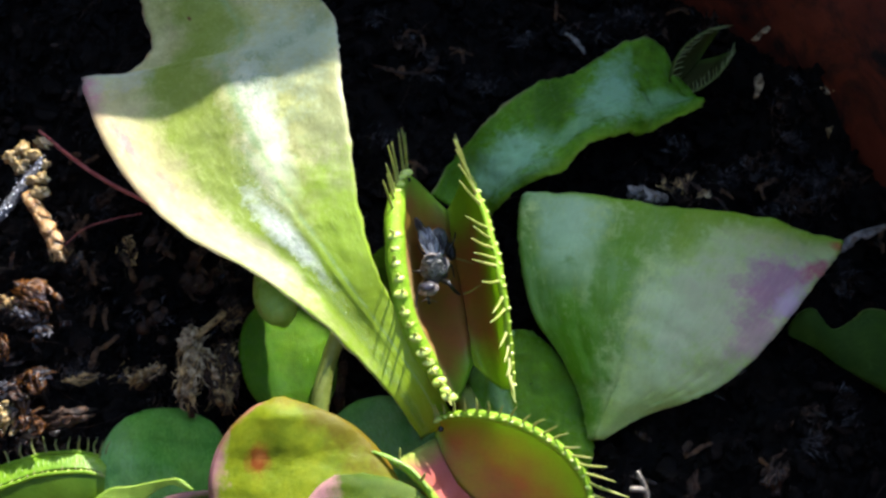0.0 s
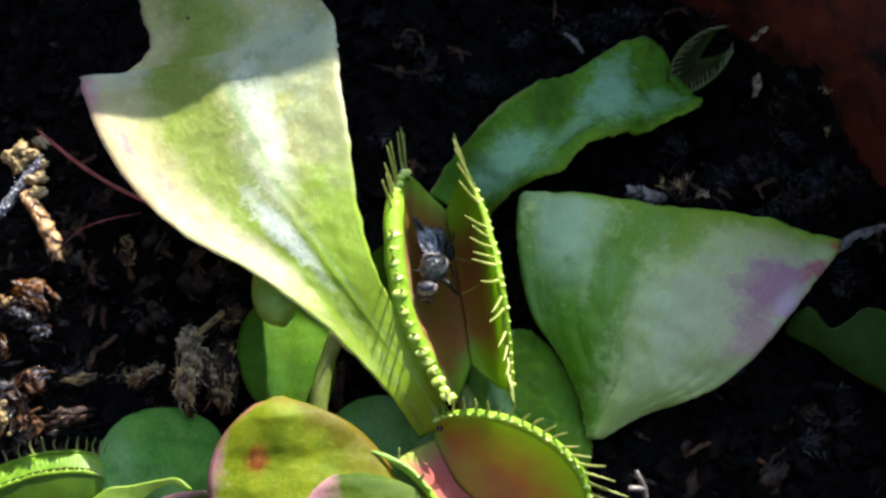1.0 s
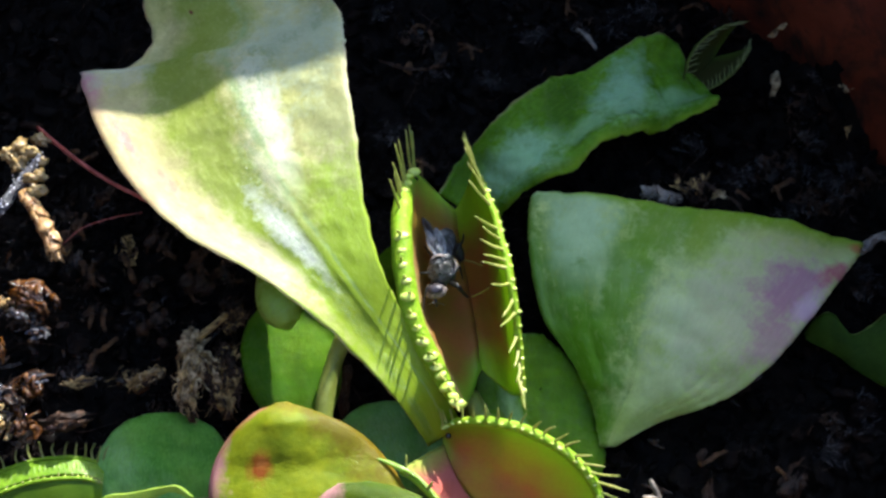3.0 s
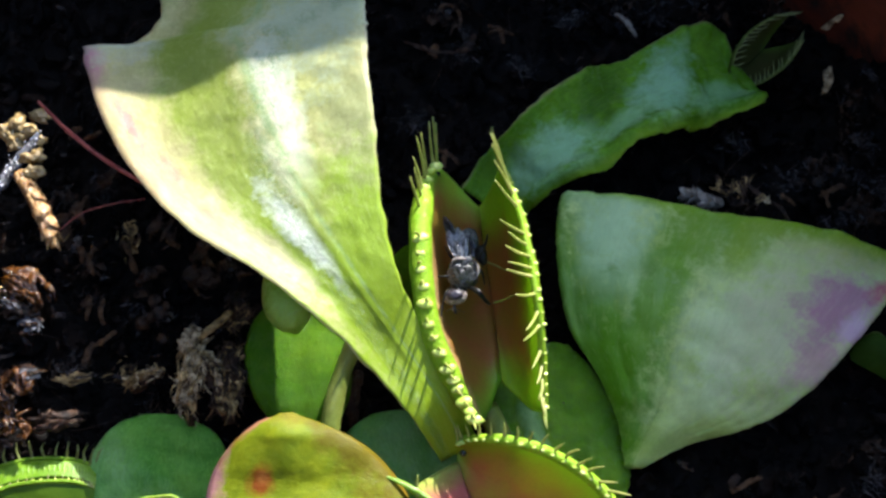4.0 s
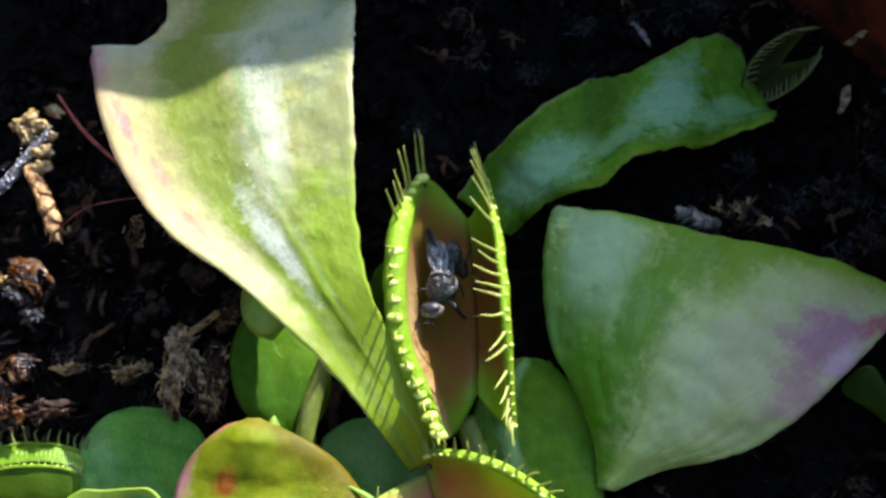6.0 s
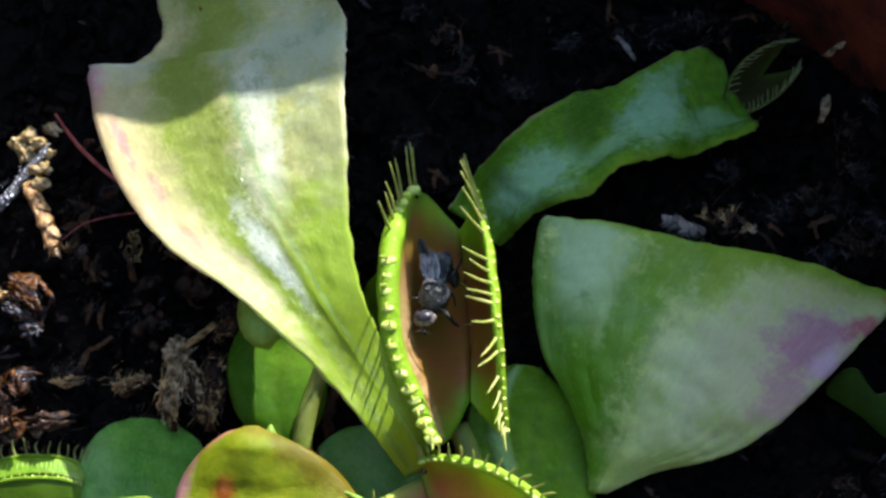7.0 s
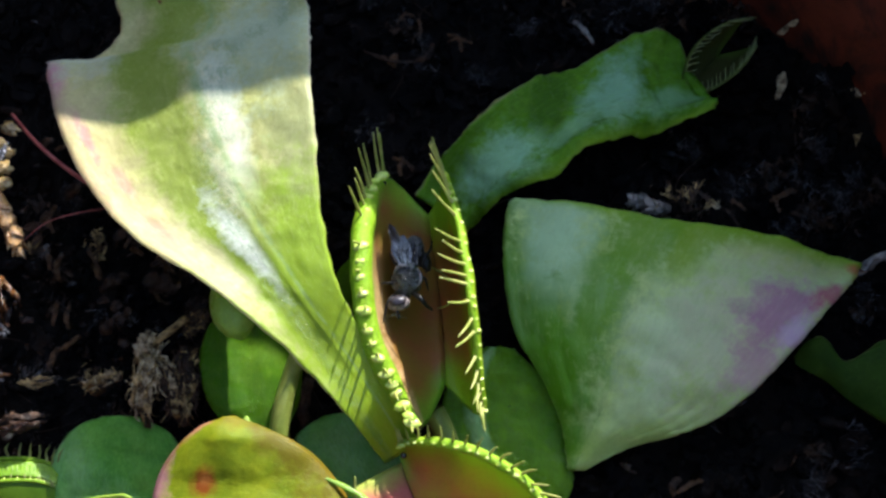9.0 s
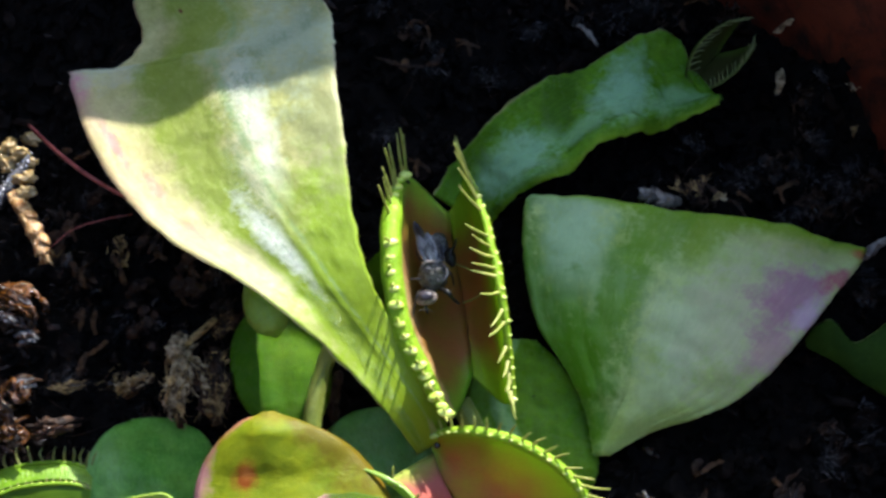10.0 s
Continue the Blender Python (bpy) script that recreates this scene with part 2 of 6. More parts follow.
PINK = (0.50, 0.16, 0.20)
MAT = {
    # near-white and grey-green patches are painted glare and sky sheen; pinks are stains
    "big": leaf_mat("leaf_yellow_green", (0.43, 0.455, 0.13), (0.62, 0.575, 0.27), 0.38, ((0.74, 0.60, 0.40), 0.022, 0.8),
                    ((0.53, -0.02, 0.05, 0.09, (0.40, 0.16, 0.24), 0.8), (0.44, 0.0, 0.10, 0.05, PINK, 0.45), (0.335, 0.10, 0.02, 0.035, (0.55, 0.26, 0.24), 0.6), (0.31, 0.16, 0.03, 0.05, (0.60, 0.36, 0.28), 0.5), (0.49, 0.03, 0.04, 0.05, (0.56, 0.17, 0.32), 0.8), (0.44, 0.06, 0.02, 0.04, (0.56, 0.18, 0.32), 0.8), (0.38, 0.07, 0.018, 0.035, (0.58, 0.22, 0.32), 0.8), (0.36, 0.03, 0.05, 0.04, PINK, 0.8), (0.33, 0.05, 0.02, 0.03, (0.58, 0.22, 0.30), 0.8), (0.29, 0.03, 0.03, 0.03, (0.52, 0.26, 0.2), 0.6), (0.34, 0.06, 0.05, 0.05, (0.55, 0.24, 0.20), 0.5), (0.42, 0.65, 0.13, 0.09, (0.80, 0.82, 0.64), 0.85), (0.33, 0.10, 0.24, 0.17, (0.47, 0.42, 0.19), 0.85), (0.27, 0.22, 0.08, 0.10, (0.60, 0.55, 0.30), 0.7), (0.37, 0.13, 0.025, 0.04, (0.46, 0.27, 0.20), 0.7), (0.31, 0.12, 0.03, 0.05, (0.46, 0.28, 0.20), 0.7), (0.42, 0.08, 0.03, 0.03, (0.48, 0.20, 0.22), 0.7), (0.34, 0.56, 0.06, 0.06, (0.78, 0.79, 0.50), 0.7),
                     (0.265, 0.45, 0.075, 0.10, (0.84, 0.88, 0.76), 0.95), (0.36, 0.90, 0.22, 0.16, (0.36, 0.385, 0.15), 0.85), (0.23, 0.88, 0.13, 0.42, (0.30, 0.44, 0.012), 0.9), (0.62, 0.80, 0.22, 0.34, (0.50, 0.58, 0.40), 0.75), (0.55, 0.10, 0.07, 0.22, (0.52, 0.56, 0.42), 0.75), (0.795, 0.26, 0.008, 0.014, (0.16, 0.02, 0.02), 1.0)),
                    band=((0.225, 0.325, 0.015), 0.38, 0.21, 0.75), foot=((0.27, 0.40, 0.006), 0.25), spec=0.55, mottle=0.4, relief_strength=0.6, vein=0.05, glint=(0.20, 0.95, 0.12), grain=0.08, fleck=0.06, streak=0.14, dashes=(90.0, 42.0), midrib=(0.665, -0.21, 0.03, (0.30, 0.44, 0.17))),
    # pale mint patches paint reflected sky; pink, purple and red ones are stains
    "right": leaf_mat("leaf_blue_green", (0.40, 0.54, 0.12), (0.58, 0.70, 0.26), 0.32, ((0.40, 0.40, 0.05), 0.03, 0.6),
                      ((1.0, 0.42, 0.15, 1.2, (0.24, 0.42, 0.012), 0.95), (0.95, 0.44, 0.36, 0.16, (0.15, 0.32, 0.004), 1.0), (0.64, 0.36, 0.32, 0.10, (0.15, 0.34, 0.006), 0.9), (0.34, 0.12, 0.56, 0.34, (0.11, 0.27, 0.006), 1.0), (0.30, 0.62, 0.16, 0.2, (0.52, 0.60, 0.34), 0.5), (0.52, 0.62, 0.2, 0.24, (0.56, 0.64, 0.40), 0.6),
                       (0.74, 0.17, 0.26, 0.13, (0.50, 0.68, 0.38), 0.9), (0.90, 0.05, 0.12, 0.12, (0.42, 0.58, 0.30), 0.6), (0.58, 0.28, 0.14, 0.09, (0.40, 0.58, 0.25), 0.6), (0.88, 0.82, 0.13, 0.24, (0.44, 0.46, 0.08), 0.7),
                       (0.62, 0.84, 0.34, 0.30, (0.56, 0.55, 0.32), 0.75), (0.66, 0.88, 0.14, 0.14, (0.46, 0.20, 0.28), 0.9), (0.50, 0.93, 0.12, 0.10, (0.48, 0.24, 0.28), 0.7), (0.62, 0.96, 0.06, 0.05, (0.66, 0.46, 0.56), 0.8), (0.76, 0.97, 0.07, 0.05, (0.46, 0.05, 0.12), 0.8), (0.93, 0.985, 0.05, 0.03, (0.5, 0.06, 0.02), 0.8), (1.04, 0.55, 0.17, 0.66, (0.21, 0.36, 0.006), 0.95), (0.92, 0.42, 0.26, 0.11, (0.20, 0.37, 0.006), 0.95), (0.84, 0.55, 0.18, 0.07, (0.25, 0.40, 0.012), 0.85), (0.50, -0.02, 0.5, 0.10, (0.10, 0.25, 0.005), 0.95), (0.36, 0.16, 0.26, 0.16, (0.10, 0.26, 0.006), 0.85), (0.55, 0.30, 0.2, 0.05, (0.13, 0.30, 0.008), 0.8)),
                      grain=0.2, vein=0.12, mottle=0.2, sky_sheen=((0.66, 0.78, 0.60), 0.10), relief_strength=0.7, spec=0.22, fleck=0.10, streak=0.12),
    "green": leaf_mat("leaf_mid_green", (0.06, 0.19, 0.002), (0.13, 0.275, 0.004), 0.26, ((0.26, 0.34, 0.05), 0.035, 0.5), relief_strength=0.8, spec=0.22),
    "under": leaf_mat("leaf_green_pale_rib", (0.08, 0.215, 0.003), (0.16, 0.34, 0.008), 0.26, ((0.30, 0.36, 0.08), 0.03, 0.7), ((0.55, 0.27, 0.7, 0.075, (0.30, 0.52, 0.20), 0.85),), relief_strength=0.9, spec=0.45),
    # mint patches paint the sky's reflection, dark ones the shading of the undulations
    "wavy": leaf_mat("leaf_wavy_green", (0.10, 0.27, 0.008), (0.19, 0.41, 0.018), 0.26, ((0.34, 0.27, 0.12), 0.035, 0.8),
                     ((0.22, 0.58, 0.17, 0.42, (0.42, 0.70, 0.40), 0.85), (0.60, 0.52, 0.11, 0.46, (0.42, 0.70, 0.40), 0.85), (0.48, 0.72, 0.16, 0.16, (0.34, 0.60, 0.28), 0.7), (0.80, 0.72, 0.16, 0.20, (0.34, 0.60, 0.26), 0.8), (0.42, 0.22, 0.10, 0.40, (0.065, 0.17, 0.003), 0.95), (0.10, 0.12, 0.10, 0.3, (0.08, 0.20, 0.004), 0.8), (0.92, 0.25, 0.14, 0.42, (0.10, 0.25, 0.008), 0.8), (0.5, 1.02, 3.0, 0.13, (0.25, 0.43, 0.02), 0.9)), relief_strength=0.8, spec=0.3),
    # the pale tint over this green paints sky sheen
    "dull": leaf_mat("leaf_deep_green", (0.09, 0.32, 0.03), (0.24, 0.52, 0.07), 0.26, ((0.20, 0.28, 0.04), 0.03, 0.5), sky_sheen=((0.42, 0.66, 0.32), 0.55), relief_strength=0.8, spec=0.22),
    # right margin: real brown rim, widened and darkened to paint the trap's shadow
    "olive": leaf_mat("leaf_olive_red_rim", (0.16, 0.22, 0.003), (0.27, 0.31, 0.006), 0.34, ((0.27, 0.09, 0.015), 0.14, 0.9),
                      ((1.0, 0.6, 0.22, 0.7, (0.22, 0.17, 0.008), 0.8), (0.62, 0.96, 0.5, 0.30, (0.15, 0.115, 0.006), 0.9), (0.43, 0.29, 0.14, 0.095, (0.26, 0.06, 0.006), 1.0), (0.45, 0.30, 0.06, 0.045, (0.42, 0.15, 0.03), 0.8), (0.40, -0.03, 0.34, 0.13, (0.46, 0.22, 0.22), 0.95), (0.82, 0.02, 0.15, 0.13, (0.42, 0.16, 0.12), 0.9)), spots=430.0, mottle=0.12, spec=0.26, relief_strength=0.6, fleck=0.06, streak=0.10, dashes=(40.0, 40.0)),
    "olive_low": leaf_mat("leaf_olive", (0.07, 0.135, 0.002), (0.14, 0.20, 0.004), 0.35, ((0.42, 0.14, 0.08), 0.05, 0.7),
                          ((0.55, 0.0, 0.8, 0.24, (0.62, 0.30, 0.30), 0.95),), spec=0.35, mottle=0.12),
    # leaf green darkened in the colour itself, for a leaf in deeper shade
    "deep": leaf_mat("leaf_green_shaded", (0.022, 0.062, 0.003), (0.05, 0.11, 0.005), 0.4, ((0.32, 0.36, 0.10), 0.04, 0.9), spec=0.15),
    "lime": leaf_mat("leaf_lime", (0.20, 0.36, 0.02), (0.36, 0.50, 0.06), 0.34),
}


def lobe_mat(name, band, face, red, start, rough=0.35, let=0.48, blend=0.22, sunlit_band=None, tips=(0.68, 1.0)):
    """Trap lobe: red-brown inside that turns to green towards the rim (v = 1), with gland grain, and at will a painted
    sunlit band below the rim.
    """
    n = Nodes(name)
    uv, ob = n.uv(), n.obj()
    u, v, _ = n.split(uv)
    wob = n.math("MULTIPLY", n.math("SUBTRACT", n.noise(ob, 480.0, 4.0), 0.5), 0.25)
    inner = n.mix(n.ramp(n.noise(ob, 330.0, 5.0), 0.35, 0.65), face, red)
    ends = n.math("ABSOLUTE", n.math("MULTIPLY", n.math("SUBTRACT", u, 0.5), 2.0))
    f = n.math("MAXIMUM", n.ramp(n.math("ADD", v, wob), start, start + blend), n.ramp(n.math("ADD", ends, wob), tips[0], tips[1]))
    col = n.mix(f, inner, band)
    # tan band below the lip: sunlight painted in, striped as by tooth shadows
    if sunlit_band:
        side = n.math("DIVIDE", n.math("ABSOLUTE", n.math("SUBTRACT", n.math("ADD", v, n.math("MULTIPLY", wob, 0.4)), 0.80)), 0.14)
        lit_stripes = n.ramp(n.noise(n.scaled(uv, (26.0, 2.0, 1.0)), 1.0, 3.0), 0.36, 0.56)
        col = n.mix(n.math("MULTIPLY", n.math("MULTIPLY", n.ramp(side, 1.0, 0.4), n.ramp(u, 0.25, 0.5)), n.math("ADD", 0.35, n.math("MULTIPLY", lit_stripes, 0.6))), col, sunlit_band)
    n.put(n.p.inputs["Base Color"], n.mix(n.math("MULTIPLY", n.ramp(n.noise(ob, 3200.0, 2.0), 0.5, 0.7), 0.3), col, tuple(c * 0.5 for c in face)))
    n.p.inputs["Roughness"].default_value = rough
    n.p.inputs["Specular IOR Level"].default_value = 0.25
    n.bump(n.noise(ob, 2400.0, 3.0), 0.5, 0.0001)
    n.glow_through(col, let)
    return n.mat


BAND = (0.24, 0.46, 0.03)
MAT["lobe"] = lobe_mat("trap_lobe_red_brown", BAND, (0.31, 0.20, 0.034), (0.38, 0.15, 0.050), 0.80, blend=0.16, sunlit_band=(0.62, 0.42, 0.20))
MAT["lobe_right"] = lobe_mat("trap_lobe_broad_band", (0.36, 0.54, 0.02), (0.38, 0.22, 0.034), (0.46, 0.16, 0.045), 0.46, blend=0.22, let=0.55, tips=(0.42, 0.8))
MAT["lobe_low"] = lobe_mat("trap_lobe_rust", (0.29, 0.46, 0.02), (0.42, 0.33, 0.035), (0.46, 0.19, 0.055), 0.38, blend=0.5)
MAT["lobe_pink"] = lobe_mat("trap_lobe_pink", (0.35, 0.45, 0.08), (0.50, 0.14, 0.10), (0.60, 0.20, 0.18), 0.8)
MAT["lobe_green"] = lobe_mat("trap_lobe_green", (0.16, 0.30, 0.02), (0.07, 0.15, 0.006), (0.10, 0.19, 0.009), 0.95)
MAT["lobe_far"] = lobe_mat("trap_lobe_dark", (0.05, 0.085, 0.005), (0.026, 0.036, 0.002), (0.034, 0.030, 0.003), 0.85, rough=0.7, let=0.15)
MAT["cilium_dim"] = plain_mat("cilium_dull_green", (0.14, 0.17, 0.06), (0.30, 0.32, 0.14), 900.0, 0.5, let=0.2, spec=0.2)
MAT["bead"] = plain_mat("bead_pale_green", (0.46, 0.62, 0.06), (0.66, 0.74, 0.20), 900.0, 0.22, let=0.3)
MAT["bud"] = plain_mat("bud_green", (0.22, 0.40, 0.03), (0.36, 0.54, 0.09), 500.0, 0.32, 0.0003, let=0.2)
MAT["cilium"] = plain_mat("cilium_pale_green", (0.30, 0.36, 0.06), (0.46, 0.46, 0.12), 900.0, 0.4, let=0.3)
MAT["stem"] = plain_mat("stem_pale_green", (0.19, 0.25, 0.035), (0.33, 0.37, 0.08), 500.0, 0.4, let=0.2)
MAT["dot"] = plain_mat("black_speck", (0.004, 0.004, 0.004), (0.012, 0.012, 0.01), rough=0.25)
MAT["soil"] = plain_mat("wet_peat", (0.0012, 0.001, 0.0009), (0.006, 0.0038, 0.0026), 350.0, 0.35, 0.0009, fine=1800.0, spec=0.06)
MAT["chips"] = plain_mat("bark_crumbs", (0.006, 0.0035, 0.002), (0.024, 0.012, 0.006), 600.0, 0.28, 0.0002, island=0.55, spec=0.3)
MAT["pale"] = plain_mat("dry_moss", (0.07, 0.042, 0.018), (0.58, 0.43, 0.24), 1300.0, 0.7, 0.0005, spec=0.2)
MAT["amber"] = plain_mat("amber_husk", (0.012, 0.004, 0.0008), (0.20, 0.072, 0.009), 850.0, 0.15, 0.0003, let=0.45, spec=0.7)
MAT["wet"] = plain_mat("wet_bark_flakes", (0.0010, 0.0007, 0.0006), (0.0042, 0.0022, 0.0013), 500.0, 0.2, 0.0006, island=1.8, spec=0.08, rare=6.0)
MAT["wetamber"] = plain_mat("wet_amber_flakes", (0.006, 0.0024, 0.001), (0.07, 0.027, 0.006), 700.0, 0.14, 0.0006, island=0.8, let=0.2, rare=3.0, spec=0.7)
MAT["tan"] = plain_mat("tan_dead_moss", (0.03, 0.014, 0.004), (0.46, 0.30, 0.12), 1100.0, 0.75, 0.0004, island=0.5, spec=0.15)
MAT["glitter"] = plain_mat("grey_wet_stem", (0.012, 0.012, 0.015), (0.14, 0.14, 0.155), 1900.0, 0.17, 0.0012, fine=3600.0, spec=0.7)
MAT["droplet"] = plain_mat("bright_droplet", (0.45, 0.45, 0.50), (0.75, 0.75, 0.80), 900.0, 0.15, 0.00002, spec=1.0)
MAT["grain"] = plain_mat("straw_seed", (0.24, 0.15, 0.045), (0.54, 0.39, 0.16), 1000.0, 0.12, 0.0003, let=0.25, spec=1.0)
MAT["scaly"] = plain_mat("orange_scales", (0.22, 0.09, 0.02), (0.62, 0.38, 0.15), 1300.0, 0.2, 0.0004, let=0.15, spec=1.0)
MAT["shred"] = plain_mat("brown_bark_shred", (0.012, 0.005, 0.002), (0.13, 0.058, 0.018), 700.0, 0.4, 0.0006, let=0.1, spec=0.35)
MAT["sliver"] = plain_mat("grey_wet_moss", (0.002, 0.0018, 0.002), (0.06, 0.052, 0.05), 700.0, 0.22, 0.0006, island=1.2, rare=3.0, spec=0.4)
MAT["rib"] = plain_mat("rib_green", (0.13, 0.26, 0.008), (0.20, 0.35, 0.016), 1200.0, 0.35, let=0.3)
MAT["grey"] = plain_mat("grey_bark", (0.05, 0.042, 0.034), (0.30, 0.25, 0.20), 700.0, 0.35, 0.0002)
MAT["brown"] = plain_mat("brown_bark", (0.006, 0.0024, 0.0012), (0.055, 0.024, 0.009), 800.0, 0.5, 0.0004, spec=0.25)
MAT["redstem"] = plain_mat("red_stalk", (0.26, 0.05, 0.04), (0.52, 0.14, 0.11), 700.0, 0.35)
pot_mat = Nodes("terracotta_smeared")
pt = pot_mat.obj()
clay = pot_mat.mix(pot_mat.ramp(pot_mat.noise(pt, 160.0, 6.0), 0.35, 0.65), (0.07, 0.011, 0.004), (0.12, 0.023, 0.009))
clay = pot_mat.mix(pot_mat.ramp(pot_mat.noise(pt, 110.0, 7.0, 0.7, 0.6), 0.46, 0.62), clay, (0.008, 0.005, 0.004))
pot_mat.put(pot_mat.p.inputs["Base Color"], clay)
pot_mat.p.inputs["Roughness"].default_value, pot_mat.p.inputs["Specular IOR Level"].default_value = 0.6, 0.2
pot_mat.bump(pot_mat.noise(pt, 900.0, 6.0, 0.65), 0.7, 0.0003)
MAT["pot"] = pot_mat.mat
MAT["paving"] = plain_mat("grey_paving", (0.16, 0.15, 0.14), (0.28, 0.27, 0.25), 30.0, 0.85, 0.001, fine=300.0)
MAT["blocker"] = plain_mat("dark_blocker", (0.018, 0.014, 0.010), (0.05, 0.036, 0.024), 12.0, 0.7, 0.001, fine=160.0)
MAT["fly"] = plain_mat("fly_grey_black", (0.003, 0.003, 0.004), (0.05, 0.052, 0.05), 1700.0, 0.3, 0.0003, fine=5000.0, spec=0.8)
MAT["flybelly"] = plain_mat("fly_grey_check", (0.010, 0.010, 0.012), (0.10, 0.10, 0.11), 900.0, 0.3, 0.0002, spec=0.8)
MAT["flyleg"] = plain_mat("fly_leg_black", (0.003, 0.003, 0.003), (0.012, 0.011, 0.010), 1500.0, 0.4, 0.0001, spec=0.25)
MAT["eye"] = plain_mat("fly_eye_dark", (0.008, 0.005, 0.010), (0.025, 0.018, 0.028), 3000.0, 0.45, 0.00003, fine=9000.0)
MAT["face"] = plain_mat("fly_silver_face", (0.05, 0.04, 0.035), (0.28, 0.23, 0.21), 2500.0, 0.5, spec=0.3)
wing = Nodes("fly_wing_film")
wing.put(wing.p.inputs["Base Color"], wing.mix(wing.ramp(wing.noise(wing.obj(), 1800.0, 3.0), 0.4, 0.6), (0.006, 0.006, 0.008), (0.06, 0.06, 0.07)))
wing.p.inputs["Roughness"].default_value = 0.3
wing.p.inputs["Alpha"].default_value = 0.7
wing.bump(wing.noise(wing.obj(), 2500.0, 3.0), 0.8, 0.0002)
MAT["wing"] = wing.mat
veil = Nodes("fly_wing_streaked")
streaks = veil.noise(veil.scaled(veil.uv(), (3.0, 26.0, 1.0)), 1.0, 4.0, 0.65, 0.6)
veil.put(veil.p.inputs["Base Color"], veil.mix(veil.ramp(streaks, 0.44, 0.62), (0.008, 0.008, 0.010), (0.58, 0.58, 0.62)))
veil.p.inputs["Roughness"].default_value = 0.2
veil.p.inputs["Specular IOR Level"].default_value = 1.0
veil.bump(streaks, 0.9, 0.0002)
MAT["veil"] = veil.mat


# ---- mesh helpers; lengths in millimetres ----
def mesh_object(name, verts, faces, material, parent=None, label="", uvs=None, smooth=True):
    me = bpy.data.meshes.new(name)
    me.from_pydata([tuple(c * 0.001 for c in v) for v in verts], [], faces)
    me.materials.append(material)
    if smooth:
        me.shade_smooth()
    if uvs is not None:
        layer = me.uv_layers.new(name="UVMap")
        for loop in me.loops:
            layer.data[loop.index].uv = uvs[loop.vertex_index]
    me.update()
    ob = new(name, me)
    if parent:
        ob.parent = parent
    if label:
        tagged(ob, label)
    return ob


def spline(pts, t):
    """Catmull-Rom through pts, t from 0 to 1."""
    n = len(pts) - 1
    x = min(max(t, 0.0), 1.0) * n
    i = min(int(x), n - 1)
    f = x - i
    p1, p2 = Vector(pts[i]), Vector(pts[i + 1])
    p0 = Vector(pts[i - 1]) if i else p1 * 2 - p2
    p3 = Vector(pts[i + 2]) if i + 2 <= n else p2 * 2 - p1
    return 0.5 * ((2 * p1) + (p2 - p0) * f + (2 * p0 - 5 * p1 + 4 * p2 - p3) * f * f + (3 * p1 - p0 - 3 * p2 + p3) * f ** 3)


def sheet(name, point, material, parent, label="", nu=56, nv=20, thick=0.35):
    """A thin leaf-like body: point(u, v) is its upper face; the lower face lies thick below, with a rounded edge."""
    top = [[point(i / nu, j / nv) for j in range(nv + 1)] for i in range(nu + 1)]
    verts, uvs, faces = [], [], []
    for i in range(nu + 1):
        for j in range(nv + 1):
            verts.append(top[i][j])
            uvs.append((i / nu, j / nv))
    count = len(verts)
    for i in range(nu + 1):
        for j in range(nv + 1):
            a = top[min(i + 1, nu)][j] - top[max(i - 1, 0)][j]
            b = top[i][min(j + 1, nv)] - top[i][max(j - 1, 0)]
            nrm = a.cross(b)
            nrm = nrm.normalized() if nrm.length > 1e-9 else Vector((0, 0, 1))
            rim = 0.25 if i in (0, nu) or j in (0, nv) else 1.0
            verts.append(top[i][j] - nrm * thick * rim)
            uvs.append((i / nu, j / nv))
    at = lambda i, j: i * (nv + 1) + j
    for i in range(nu):
        for j in range(nv):
            q = (at(i, j), at(i + 1, j), at(i + 1, j + 1), at(i, j + 1))
            faces.append(q)
            faces.append(tuple(count + k for k in reversed(q)))
    ring = [at(i, 0) for i in range(nu)] + [at(nu, j) for j in range(nv)] + [at(i, nv) for i in range(nu, 0, -1)] + [at(0, j) for j in range(nv, 0, -1)]
    for a, b in zip(ring, ring[1:] + ring[:1]):
        faces.append((b, a, count + a, count + b))
    return mesh_object(name, verts, faces, material, parent, label, uvs)


